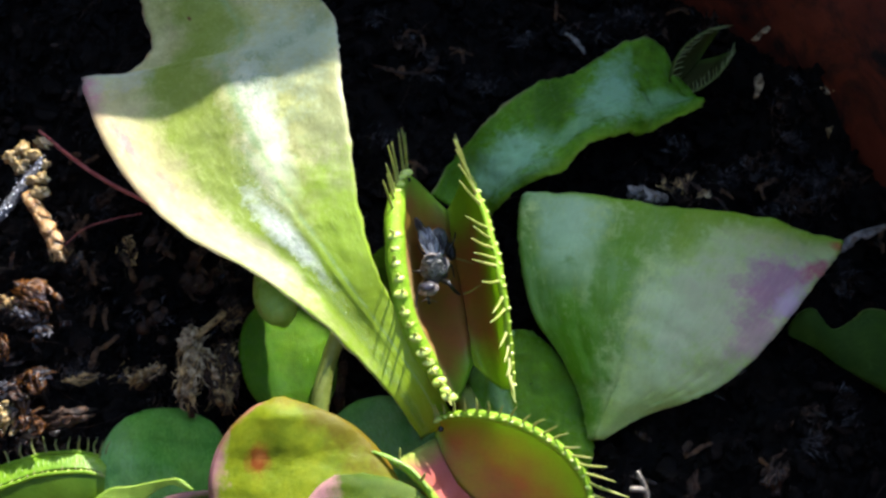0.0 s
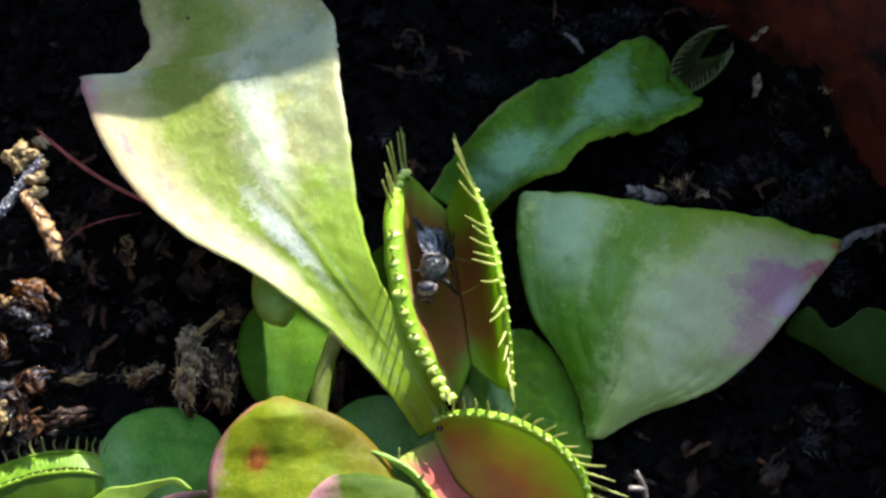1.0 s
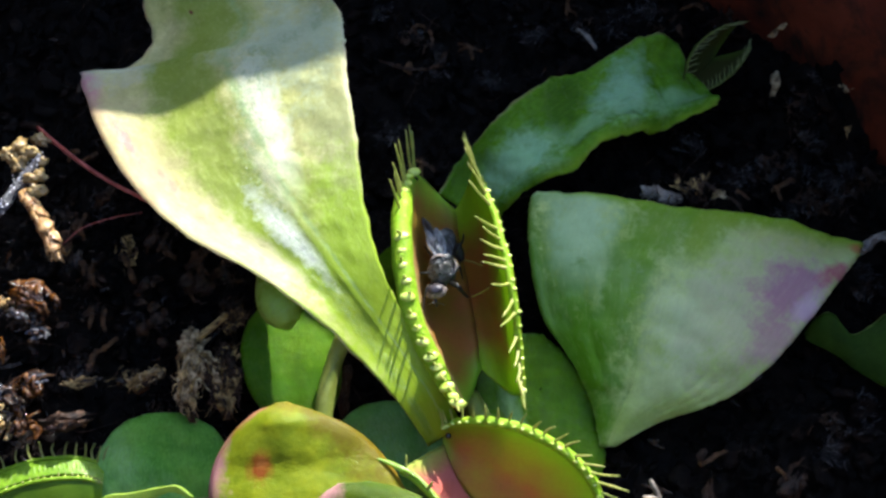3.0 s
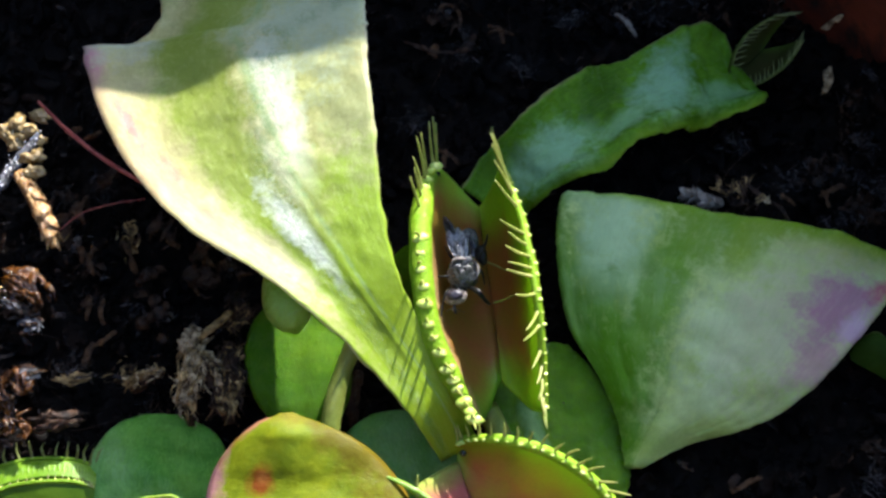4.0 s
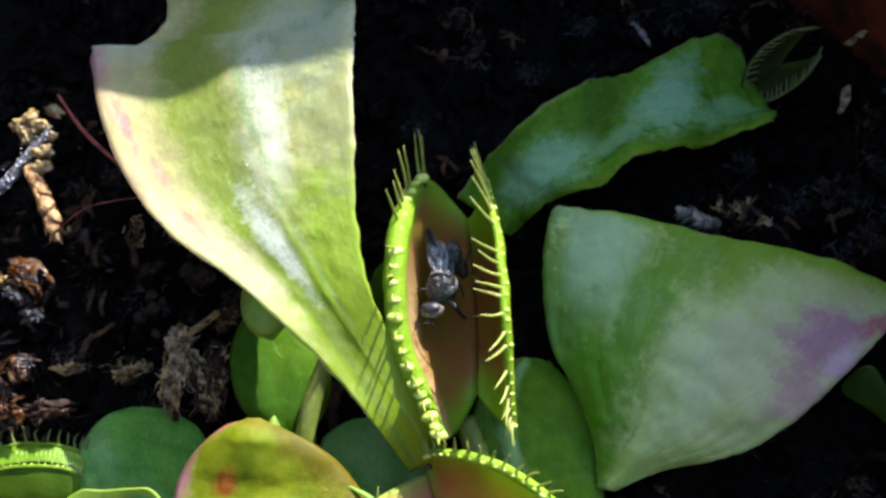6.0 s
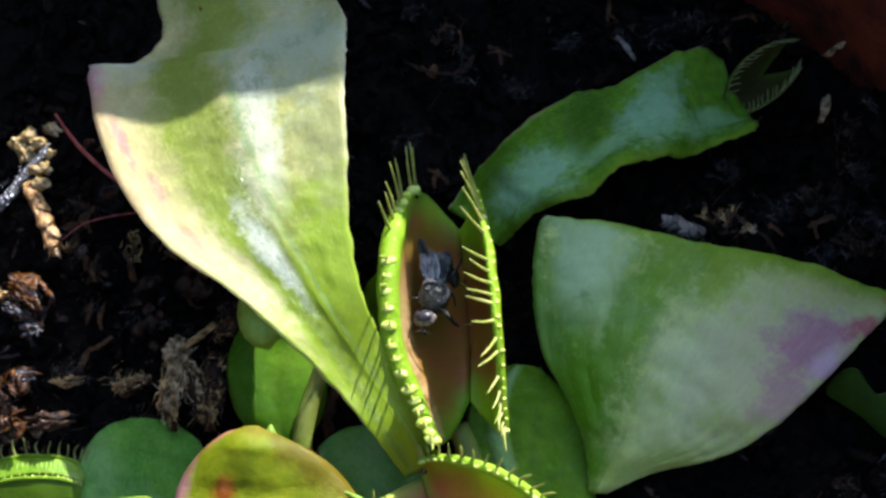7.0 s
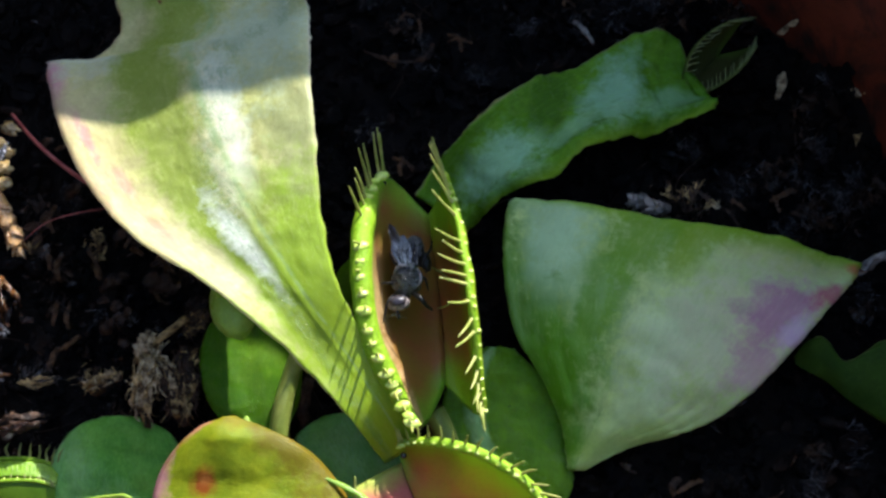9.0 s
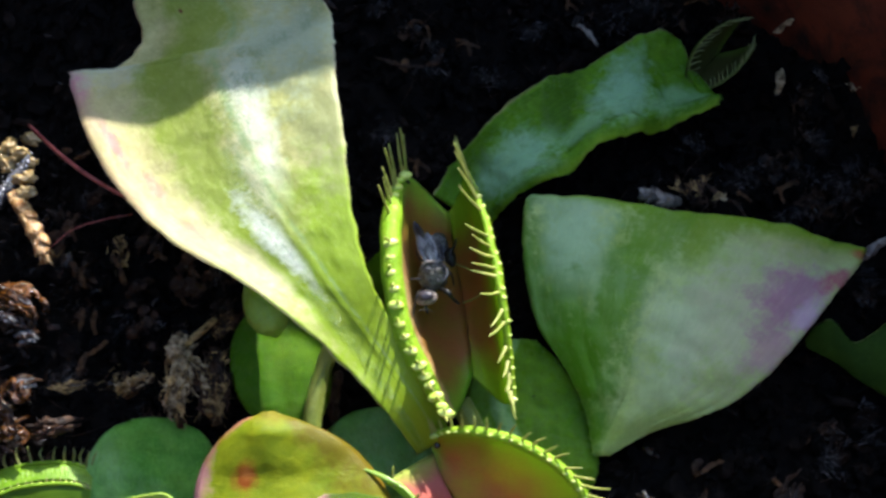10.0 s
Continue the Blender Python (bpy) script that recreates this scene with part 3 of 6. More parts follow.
def blade(name, left, right, material, parent, label="", arch=0.6, rib=0.0, rib_at=0.5, rib_wide=0.12, rib_end=None, groove=0.0, groove_wide=0.022, sag=0.0, cup=0.0, lift=0.0, wave=0.0, waves=3.0, tip=0.0, ripple=0.0, rumple=0.15, teeth=0.06, seed=0, nu=64, nv=24, thick=0.35, curl=0.0, face=None, pleat=0.0, fold=0.0):
    """A leaf blade between two margins. arch: rise in its middle; rib: depth of the channel over the midrib; wave: swing of the
    margins; tip: rounding of the far end; curl: margins bent up; fold: one margin bent down in waves; pleat: lengthwise pleats."""
    def point(u, v):
        a, b = spline(left, u), spline(right, u)
        p = a.lerp(b, v)
        e = 0.02
        ahead = (spline(left, min(1, u + e)) + spline(right, min(1, u + e))) - (spline(left, max(0, u - e)) + spline(right, max(0, u - e)))
        ahead = ahead.normalized() if ahead.length else Vector((0, 1, 0))
        up = ahead.cross(a - b)
        up = up.normalized() if up.length > 1e-6 else Vector((0, 0, 1))
        if up.z < 0:
            up.negate()
        if face:
            up = Vector(face).normalized()
        wide = min(1.0, (b - a).length / 8.0)
        side = abs(2 * v - 1)
        h = arch * (1 - side ** 2) * wide
        deep = rib if rib_end is None else rib + (rib_end - rib) * min(1.0, max(0.0, (u - 0.3) / 0.15))
        h -= groove * math.exp(-((v - rib_at) / groove_wide) ** 2) * wide
        h -= deep * math.exp(-((v - rib_at) / rib_wide) ** 2) * wide
        if lift:
            h += lift * max(0.0, 1 - v / 0.28) ** 2 * math.sin(math.pi * min(1.0, max(0.0, (u - 0.08) / 0.46)))
        if cup:
            h -= cup * math.exp(-((v - 0.38) / 0.24) ** 2 - ((u - 0.18) / 0.07) ** 2)
        if sag:
            k = min(1.0, max(0.0, (u - 0.3) / 0.2))
            h -= sag * k * math.exp(-((v - 0.24 + 0.24 * min(1.0, max(0.0, (u - 0.53) / 0.2))) / 0.2) ** 2)
        h += wave * math.sin(u * waves * 2 * math.pi + v * 2.0 + seed) * side ** 2 * wide
        h += ripple * math.sin(u * waves * 2 * math.pi + v * 1.2 + 1.0 + seed) * (0.45 + 0.55 * v) * wide
        h += curl * side ** 6 * wide
        if fold:
            swing = math.sin(u * 36.0 - 0.25)
            h += fold * (0.28 * math.exp(-((v - 0.87) / 0.05) ** 2) - max(0.0, (v - 0.88) / 0.12) * (0.8 + 0.2 * swing)) * wide
        if pleat:
            h += pleat * (noise.noise(Vector((v * 7.0, u * 1.3, seed * 3.7))) + 0.5 * noise.noise(Vector((v * 17.0, u * 2.6, seed)))) * wide * min(1.0, u * 3)
        q = p * 0.16 + Vector((seed * 7.3, 0, 0))
        h += rumple * (noise.noise(q) + 0.5 * noise.noise(q * 2.7) + 0.22 * noise.noise(q * 6.0)) * wide
        p = p + up * h + ahead * tip * (1 - side ** 2.2) * max(0.0, (u - 0.75) / 0.25) ** 2
        if teeth and side > 0.99:
            p = p + (b - a).normalized() * (1 if v > 0.5 else -1) * teeth * noise.noise(Vector((u * 42, v * 9, seed)))
        return p
    return sheet(name, point, material, parent, label, nu, nv, thick)


def tube(path, radii, sides=8, steps=10, squash=1.0, rough=0.0, seed=0):
    """Vertices and faces of a round body along a spline, closed at both ends."""
    verts, faces = [], []
    for i in range(steps + 1):
        t = i / steps
        p = spline(path, t)
        d = (spline(path, min(1, t + 0.03)) - spline(path, max(0, t - 0.03)))
        d = d.normalized() if d.length else Vector((0, 0, 1))
        a = d.cross(Vector((0.31, 0.17, 0.93))).normalized()
        b = d.cross(a)
        k = t * (len(radii) - 1)
        j = min(int(k), len(radii) - 2)
        r = radii[j] + (radii[j + 1] - radii[j]) * (k - j)
        for s in range(sides):
            w = 2 * math.pi * s / sides
            rr = r * (1 + rough * noise.noise(Vector((t * 9, s * 1.7, seed))))
            verts.append(p + a * math.cos(w) * rr + b * math.sin(w) * rr * squash)
    for i in range(steps):
        for s in range(sides):
            e = (s + 1) % sides
            faces.append((i * sides + s, i * sides + e, (i + 1) * sides + e, (i + 1) * sides + s))
    faces.append(tuple(reversed(range(sides))))
    faces.append(tuple(range(steps * sides, (steps + 1) * sides)))
    return verts, faces


def rod(name, path, radii, material, parent=None, label="", **kw):
    v, f = tube(path, radii, **kw)
    return mesh_object(name, v, f, material, parent, label)


def ball(center, size, turn=(0, 0, 0), rough=0.0, seed=0, rings=10, sides=14):
    """Vertices and faces of an ellipsoid with half axes size, turned by degrees."""
    m = Euler([radians(a) for a in turn]).to_matrix()
    verts, faces = [], []
    for i in range(rings + 1):
        th = math.pi * i / rings
        for s in range(sides):
            ph = 2 * math.pi * s / sides
            d = Vector((math.sin(th) * math.cos(ph), math.sin(th) * math.sin(ph), math.cos(th)))
            k = 1 + rough * noise.noise(d * 2.5 + Vector((seed, 0, 0)))
            verts.append(Vector(center) + m @ Vector((d.x * size[0] * k, d.y * size[1] * k, d.z * size[2] * k)))
    for i in range(rings):
        for s in range(sides):
            e = (s + 1) % sides
            faces.append((i * sides + s, (i + 1) * sides + s, (i + 1) * sides + e, i * sides + e))
    return verts, faces


def joined(parts):
    verts, faces = [], []
    for v, f in parts:
        k = len(verts)
        verts += v
        faces += [tuple(i + k for i in q) for q in f]
    return verts, faces


# ---- pot, ground, growing medium ----
POT = (-20.5, 29.2)
POT_R, POT_TOP, POT_FOOT = 75.0, 25.0, -70.0


def revolve(name, profile, material, sides=128, parent=None, label=""):
    verts, faces = [], []
    for r, z in profile:
        for s in range(sides):
            w = 2 * math.pi * s / sides
            verts.append(Vector((POT[0] + r * math.cos(w), POT[1] + r * math.sin(w), z)))
    n = len(profile)
    for i in range(n):
        k = (i + 1) % n
        for s in range(sides):
            e = (s + 1) % sides
            faces.append((i * sides + s, i * sides + e, k * sides + e, k * sides + s))
    return mesh_object(name, verts, faces, material, parent, label)


ground = mesh_object("ground", [(-40000, -40000, POT_FOOT - 1), (40000, -40000, POT_FOOT - 1), (40000, 40000, POT_FOOT - 1), (-40000, 40000, POT_FOOT - 1)], [(0, 1, 2, 3)], MAT["paving"])
tagged(ground, "grey stone paving under the clay pot", "ground", kind="structure")
pot = new("flower_pot")
tagged(pot, "round terracotta clay pot, deeply filled with dark wet peat", "flower pot")
revolve("pot_wall", [(POT_R - 9, POT_FOOT), (POT_R - 9, POT_FOOT + 5), (POT_R, -12), (POT_R, POT_TOP - 8), (POT_R + 5, POT_TOP - 8), (POT_R + 3, -12), (POT_R - 4, POT_FOOT)], MAT["pot"], parent=pot)
revolve("pot_rim", [(POT_R, POT_TOP - 8), (POT_R, POT_TOP - 1), (POT_R + 1, POT_TOP), (POT_R + 6, POT_TOP), (POT_R + 7, POT_TOP - 1), (POT_R + 7, POT_TOP - 8)], MAT["pot"], parent=pot)

# low dark walls added out of view round the pot to cut sky light, open towards the sun
def sky_blocker(name, x0, y0, x1, y1, high):
    d = Vector((x1 - x0, y1 - y0, 0)).normalized()
    s = Vector((-d.y, d.x, 0)) * 8
    foot = [Vector((x0, y0, POT_FOOT - 1)) - s, Vector((x1, y1, POT_FOOT - 1)) - s, Vector((x1, y1, POT_FOOT - 1)) + s, Vector((x0, y0, POT_FOOT - 1)) + s]
    v = foot + [p + Vector((0, 0, high)) for p in foot]
    ob = mesh_object(name, v, [(0, 1, 5, 4), (1, 2, 6, 5), (2, 3, 7, 6), (3, 0, 4, 7), (4, 5, 6, 7), (3, 2, 1, 0)], MAT["blocker"], smooth=False)
    tagged(ob, "dark unseen wall added round the pot to block sky light", "wall", kind="structure")


sky_blocker("sky_blocker_west", -210, -230, -210, 300, 400)
sky_blocker("sky_blocker_south", -200, -230, 310, -230, 400)
sky_blocker("sky_blocker_north", -200, 300, -60, 300, 400)
sky_blocker("sky_blocker_east", 310, -220, 310, 60, 400)

# an unseen shadow caster added behind the pot, towards the sun: its shadow lies over the far leaves
screen = new("shadow_caster")
tagged(screen, "plain grey two-leaf shadow caster with stepped top, added behind the pot", "screen")
CASTER_POSE = pose(0.0236, 0.1188, 0)


def caster_panel(name, dx, dy, profile, label=""):
    """An upright panel; profile: rows of (way along it, height of its top)."""
    d = Vector((dx, dy, 0)).normalized()
    s = Vector((-d.y, d.x, 0)) * (6 if d.x > 0 else -6)
    v, f, n = [], [], len(profile)
    for off in (Vector((0, 0, 0)), s):
        for z in (0, 1):
            v += [d * k + off + Vector((0, 0, top if z else POT_FOOT - 1)) for k, top in profile]
    for k in range(n - 1):
        f += [(k, k + 1, n + k + 1, n + k), (3 * n + k, 3 * n + k + 1, 2 * n + k + 1, 2 * n + k), (n + k, n + k + 1, 3 * n + k + 1, 3 * n + k), (2 * n + k, 2 * n + k + 1, k + 1, k)]
    f += [(0, n, 3 * n, 2 * n), (n - 1, 3 * n - 1, 4 * n - 1, 2 * n - 1)]
    return mesh_object(name, v, f, MAT["paving"], screen, smooth=False)


# the top steps down so that sun reaches the peat at the left
caster_panel("panel", -1, 0.22, [(0.2, 51.6), (10, 51.6), (20, 51.4), (29, 51), (36.3, 51), (38.2, 46), (180, 46)])
caster_panel("panel", 1, -0.42, [(0.2, 51), (170, 51)])
rod_v = [(4 * math.cos(k), 6 + 4 * math.sin(k), z) for z in (POT_FOOT - 1, 50) for k in [i * math.pi / 4 for i in range(8)]]
mesh_object("caster_post", rod_v, [(i, (i + 1) % 8, 8 + (i + 1) % 8, 8 + i) for i in range(8)] + [tuple(range(8, 16))], MAT["paving"], screen)


def soil_z(x, y):
    p = Vector((x, y, 0))
    near = max(0.0, 1 - (POT_R - math.hypot(x - POT[0], y - POT[1])) / 9.0)
    return -8.8 + near * (0.2 + 2.0 * noise.noise(p * 0.16) + 6.0 * math.exp(-((math.degrees(math.atan2(y - POT[1], x - POT[0])) - 34.0) / 3.5) ** 2)) + 1.6 * noise.noise(p * 0.09) + 1.3 * noise.noise(p * 0.27 + Vector((5, 0, 0))) + 1.0 * abs(noise.noise(p * 0.8))


N = 260
sv, sf = [], []
for i in range(N + 1):
    for j in range(N + 1):
        x, y = POT[0] + (i / N * 2 - 1) * POT_R, POT[1] + (j / N * 2 - 1) * POT_R
        dx, dy = x - POT[0], y - POT[1]
        d = max(abs(dx), abs(dy)) / max(1e-6, math.hypot(dx, dy))
        x, y = POT[0] + dx * d * 0.999, POT[1] + dy * d * 0.999
        sv.append((x, y, soil_z(x, y) + 0.5 * noise.noise(Vector((x, y, 3)) * 2.1)))
for i in range(N):
    for j in range(N):
        a = i * (N + 1) + j
        sf.append((a, a + N + 1, a + N + 2, a + 1))
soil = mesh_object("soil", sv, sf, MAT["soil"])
tagged(soil, "dark wet lumpy peat filling the pot", "soil", kind="structure")


# ---- the plant ----
plant = new("venus_flytrap")
tagged(plant, "green Venus flytrap with broad leaves and red-brown traps in peat", "carnivorous plant")

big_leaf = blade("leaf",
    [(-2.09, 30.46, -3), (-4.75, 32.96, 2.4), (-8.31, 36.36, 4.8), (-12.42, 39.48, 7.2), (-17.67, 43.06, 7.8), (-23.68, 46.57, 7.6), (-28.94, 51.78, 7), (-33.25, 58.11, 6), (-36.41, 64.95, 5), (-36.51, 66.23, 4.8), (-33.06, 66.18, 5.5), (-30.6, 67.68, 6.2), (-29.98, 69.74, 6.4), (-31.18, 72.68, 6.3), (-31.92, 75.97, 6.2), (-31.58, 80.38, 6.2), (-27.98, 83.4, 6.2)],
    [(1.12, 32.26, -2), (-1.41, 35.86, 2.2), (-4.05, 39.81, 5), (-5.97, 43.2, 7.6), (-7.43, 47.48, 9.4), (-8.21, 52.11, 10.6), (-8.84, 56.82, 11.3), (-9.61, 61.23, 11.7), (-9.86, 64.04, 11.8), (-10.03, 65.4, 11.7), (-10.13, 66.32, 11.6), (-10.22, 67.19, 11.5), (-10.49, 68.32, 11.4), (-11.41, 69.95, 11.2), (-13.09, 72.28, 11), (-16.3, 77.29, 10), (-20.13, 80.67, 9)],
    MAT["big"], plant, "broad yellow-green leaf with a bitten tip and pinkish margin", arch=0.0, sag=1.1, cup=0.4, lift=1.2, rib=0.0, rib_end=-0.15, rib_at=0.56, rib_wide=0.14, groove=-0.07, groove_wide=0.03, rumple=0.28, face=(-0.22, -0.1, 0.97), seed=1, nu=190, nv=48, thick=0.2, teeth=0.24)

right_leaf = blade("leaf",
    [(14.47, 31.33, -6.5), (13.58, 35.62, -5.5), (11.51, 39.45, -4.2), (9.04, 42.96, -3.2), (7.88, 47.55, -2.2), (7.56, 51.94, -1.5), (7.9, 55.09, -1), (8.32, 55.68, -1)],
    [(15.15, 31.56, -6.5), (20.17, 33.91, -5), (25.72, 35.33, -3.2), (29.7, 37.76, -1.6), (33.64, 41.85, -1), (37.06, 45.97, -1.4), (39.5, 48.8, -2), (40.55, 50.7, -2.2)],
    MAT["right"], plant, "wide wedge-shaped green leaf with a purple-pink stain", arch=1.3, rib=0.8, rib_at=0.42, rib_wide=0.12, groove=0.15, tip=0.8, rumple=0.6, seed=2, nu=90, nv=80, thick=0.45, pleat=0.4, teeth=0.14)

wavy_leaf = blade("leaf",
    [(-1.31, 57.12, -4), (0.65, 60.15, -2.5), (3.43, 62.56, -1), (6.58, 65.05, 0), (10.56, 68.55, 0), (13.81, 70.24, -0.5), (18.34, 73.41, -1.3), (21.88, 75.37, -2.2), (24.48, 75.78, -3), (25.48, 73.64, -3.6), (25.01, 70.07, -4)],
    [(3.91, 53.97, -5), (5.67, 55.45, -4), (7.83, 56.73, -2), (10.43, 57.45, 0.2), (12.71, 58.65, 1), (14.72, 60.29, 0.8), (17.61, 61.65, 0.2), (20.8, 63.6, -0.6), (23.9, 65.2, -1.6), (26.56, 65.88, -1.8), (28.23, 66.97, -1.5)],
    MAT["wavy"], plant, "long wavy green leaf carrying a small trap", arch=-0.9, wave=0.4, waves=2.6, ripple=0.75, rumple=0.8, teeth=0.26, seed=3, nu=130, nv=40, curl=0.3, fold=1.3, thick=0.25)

under_leaf = blade("leaf",
    [(9.69, 27.24, -8.0), (5.3, 30.34, -7.0), (2.92, 34.64, -7.0), (2.6, 37.97, -6.4), (4.44, 41.18, -5.8), (6.6, 42.16, -5.2)],
    [(13.57, 27.8, -8.0), (14.76, 30.48, -7.5), (14.17, 34.7, -7.2), (12.79, 37.86, -6.6), (11.02, 40.45, -5.8), (8.74, 42.09, -5.0)],
    MAT["under"], plant, "rounded green leaf low on the peat, with a glossy pale midrib", arch=0.8, rib=-0.7, rib_at=0.27, rib_wide=0.07, rumple=0.6, teeth=0.22, seed=4, tip=0.3, nu=90, nv=40)

blade("leaf", [(-5.1, 25.36, -7), (-7.84, 27.43, -6.5), (-9.99, 30.41, -6.2), (-10.85, 33.01, -6), (-8.31, 34.91, -6)], [(0.87, 25.36, -7), (1.42, 27.43, -6.5), (0.88, 30.69, -6.2), (-0.89, 33.58, -6), (-4.41, 35.14, -6)],
      MAT["dull"], plant, "deep green rounded leaf lying on the peat", arch=0.6, tip=0.5, seed=5, rumple=0.6, teeth=0.15)

blade("leaf", [(-30.47, 23.31, -7.5), (-32.55, 25.9, -7), (-33.52, 29.09, -6.5), (-31.99, 32.5, -6), (-29.16, 33.81, -5.8)], [(-21.29, 23.31, -7.5), (-20.91, 26.45, -7), (-21.01, 30.21, -6.5), (-22.47, 32.89, -6), (-25.85, 34.04, -5.8)],
      MAT["dull"], plant, "deep green rounded leaf with a paler rim", arch=0.7, tip=0.4, seed=6, rumple=0.7)
blade("leaf", [(-35.08, 22.79, -5), (-32.7, 24.94, -4), (-31.03, 25.92, -3.4), (-28.99, 26.04, -3), (-26.27, 26.42, -2.4), (-24.41, 26.48, -2), (-22.96, 25.48, -2)], [(-28.67, 21.11, -4.4), (-28.54, 23.1, -4), (-27.86, 24.48, -3.6), (-27.11, 25.24, -3.2), (-26.14, 25.83, -2.8), (-24.92, 26.05, -2.4), (-23.02, 25.35, -2.1)],
      MAT["lime"], plant, "narrow lime-green curled leaf edge", arch=0.1, seed=7, rumple=0.1)
blade("leaf", [(-27.68, 23.74, -5), (-26.42, 25.04, -4.2), (-24.49, 25.54, -3.6), (-21.93, 25.71, -3.4)], [(-27.66, 21.42, -6), (-25.69, 22.89, -5.5), (-23.53, 23.58, -5), (-21.45, 24.11, -5)],
      MAT["olive_low"], plant, "pink-edged leaf below the lime-green one", arch=0.4, seed=13, rumple=0.1)

blade("leaf", [(-15.3, 32.6, -5), (-18.51, 35.13, -4), (-19.98, 38.91, -3.2), (-19.59, 42.4, -3), (-17.82, 44.51, -3)], [(-12.01, 32.6, -5), (-10.57, 35.71, -4), (-10.41, 39.21, -3.2), (-11.14, 42.4, -3), (-13.49, 44.7, -3)],
      MAT["green"], plant, "small round bright green leaf half in the sun", arch=0.9, rib=0.2, tip=0.5, seed=8, rumple=0.2)

blade("leaf", [(-19.15, 19.03, 0), (-20.59, 23.37, 1.8), (-20.72, 26.25, 2.4), (-19.64, 28.87, 3.2), (-17.43, 31.14, 3.8), (-15.0, 31.85, 4)], [(-3.22, 19.21, -1), (-3.65, 24.66, 0.6), (-5.72, 28.12, 1.6), (-8.46, 30.39, 2.8), (-11.39, 31.45, 3.6), (-14.2, 31.95, 4)],
      MAT["olive"], plant, "olive-green rounded leaf with red rim and a brown spot", arch=1.2, tip=0.5, seed=9, rumple=0.35, teeth=0.0)
blade("leaf", [(-13.75, 20.36, 2), (-12.1, 23.19, 2.6), (-10.88, 24.59, 3), (-9.58, 25.49, 3)], [(0.8, 20.26, 0), (-0.71, 23.64, 0.6), (-3.49, 25.18, 1.4), (-7.22, 25.64, 2.4)],
      MAT["olive_low"], plant, "olive leaf with a pink tip", arch=0.3, tip=0.2, seed=10, rumple=0.3)

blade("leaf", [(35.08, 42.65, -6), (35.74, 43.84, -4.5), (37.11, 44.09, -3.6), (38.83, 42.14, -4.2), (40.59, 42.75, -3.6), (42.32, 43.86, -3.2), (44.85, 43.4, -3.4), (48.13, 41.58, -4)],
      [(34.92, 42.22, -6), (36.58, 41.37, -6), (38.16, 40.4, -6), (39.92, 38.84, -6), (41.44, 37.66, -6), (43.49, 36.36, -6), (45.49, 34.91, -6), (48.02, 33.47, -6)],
      MAT["deep"], plant, "green leaf with a wavy edge, its colour darkened for shade", arch=0.5, seed=11, rumple=0.3)
blade("leaf", [(-8.36, 46.06, -6), (-8.3, 48.35, -4), (-6.87, 50.1, -3.4), (-5.32, 51.03, -3.2)], [(-3.7, 45.12, -6), (-2.81, 47.09, -4), (-3.22, 49.34, -3.4), (-4.51, 51.03, -3.2)],
      MAT["green"], plant, "small green leaf tip behind the open trap", arch=0.5, seed=12, rumple=0.2)

rod("petiole", [(-11.98, 31.74, -4), (-11.71, 34.68, -2.6), (-10.95, 37.62, -1.2), (-9.82, 40.15, 0.5)], [0.95, 0.9, 0.78, 0.85], MAT["stem"], plant, "pale green leaf stalk", sides=14, steps=18, rough=0.06)
bud = rod("leaf_bud", [(-16.47, 45.27, 3.0), (-15.92, 42.86, 3.6), (-15.2, 40.89, 3.8), (-14.61, 39.43, 3.2)], [1.4, 1.75, 1.95, 2.05, 2.0, 1.75, 1.25, 0.2], MAT["bud"], plant, "plump young green leaf bud", sides=24, steps=35, rough=0.03)
rod("leaf_tip", [(-14.5, 31.6, -3.9), (-14.75, 32.9, -3.0), (-14.85, 34.1, -2.6)], [0.9, 0.85, 0.6, 0.12], MAT["lime"], plant, "small yellow-green leaf tip", sides=10, steps=10)
rod("petiole", [(1.73, 36.2, -5.5), (2.85, 34.19, -6.5), (4.24, 30.61, -8)], [1.0, 1.1, 1.4], MAT["stem"], plant, "stalk under the open trap", sides=12, steps=10)


def along(rows, u):
    """Values that change evenly along rows of (u, values...)."""
    for a, b in zip(rows, rows[1:]):
        if u <= b[0]:
            f = (u - a[0]) / (b[0] - a[0])
            return Vector([p + (q - p) * f for p, q in zip(a[1:], b[1:])])
    return Vector(rows[-1][1:])


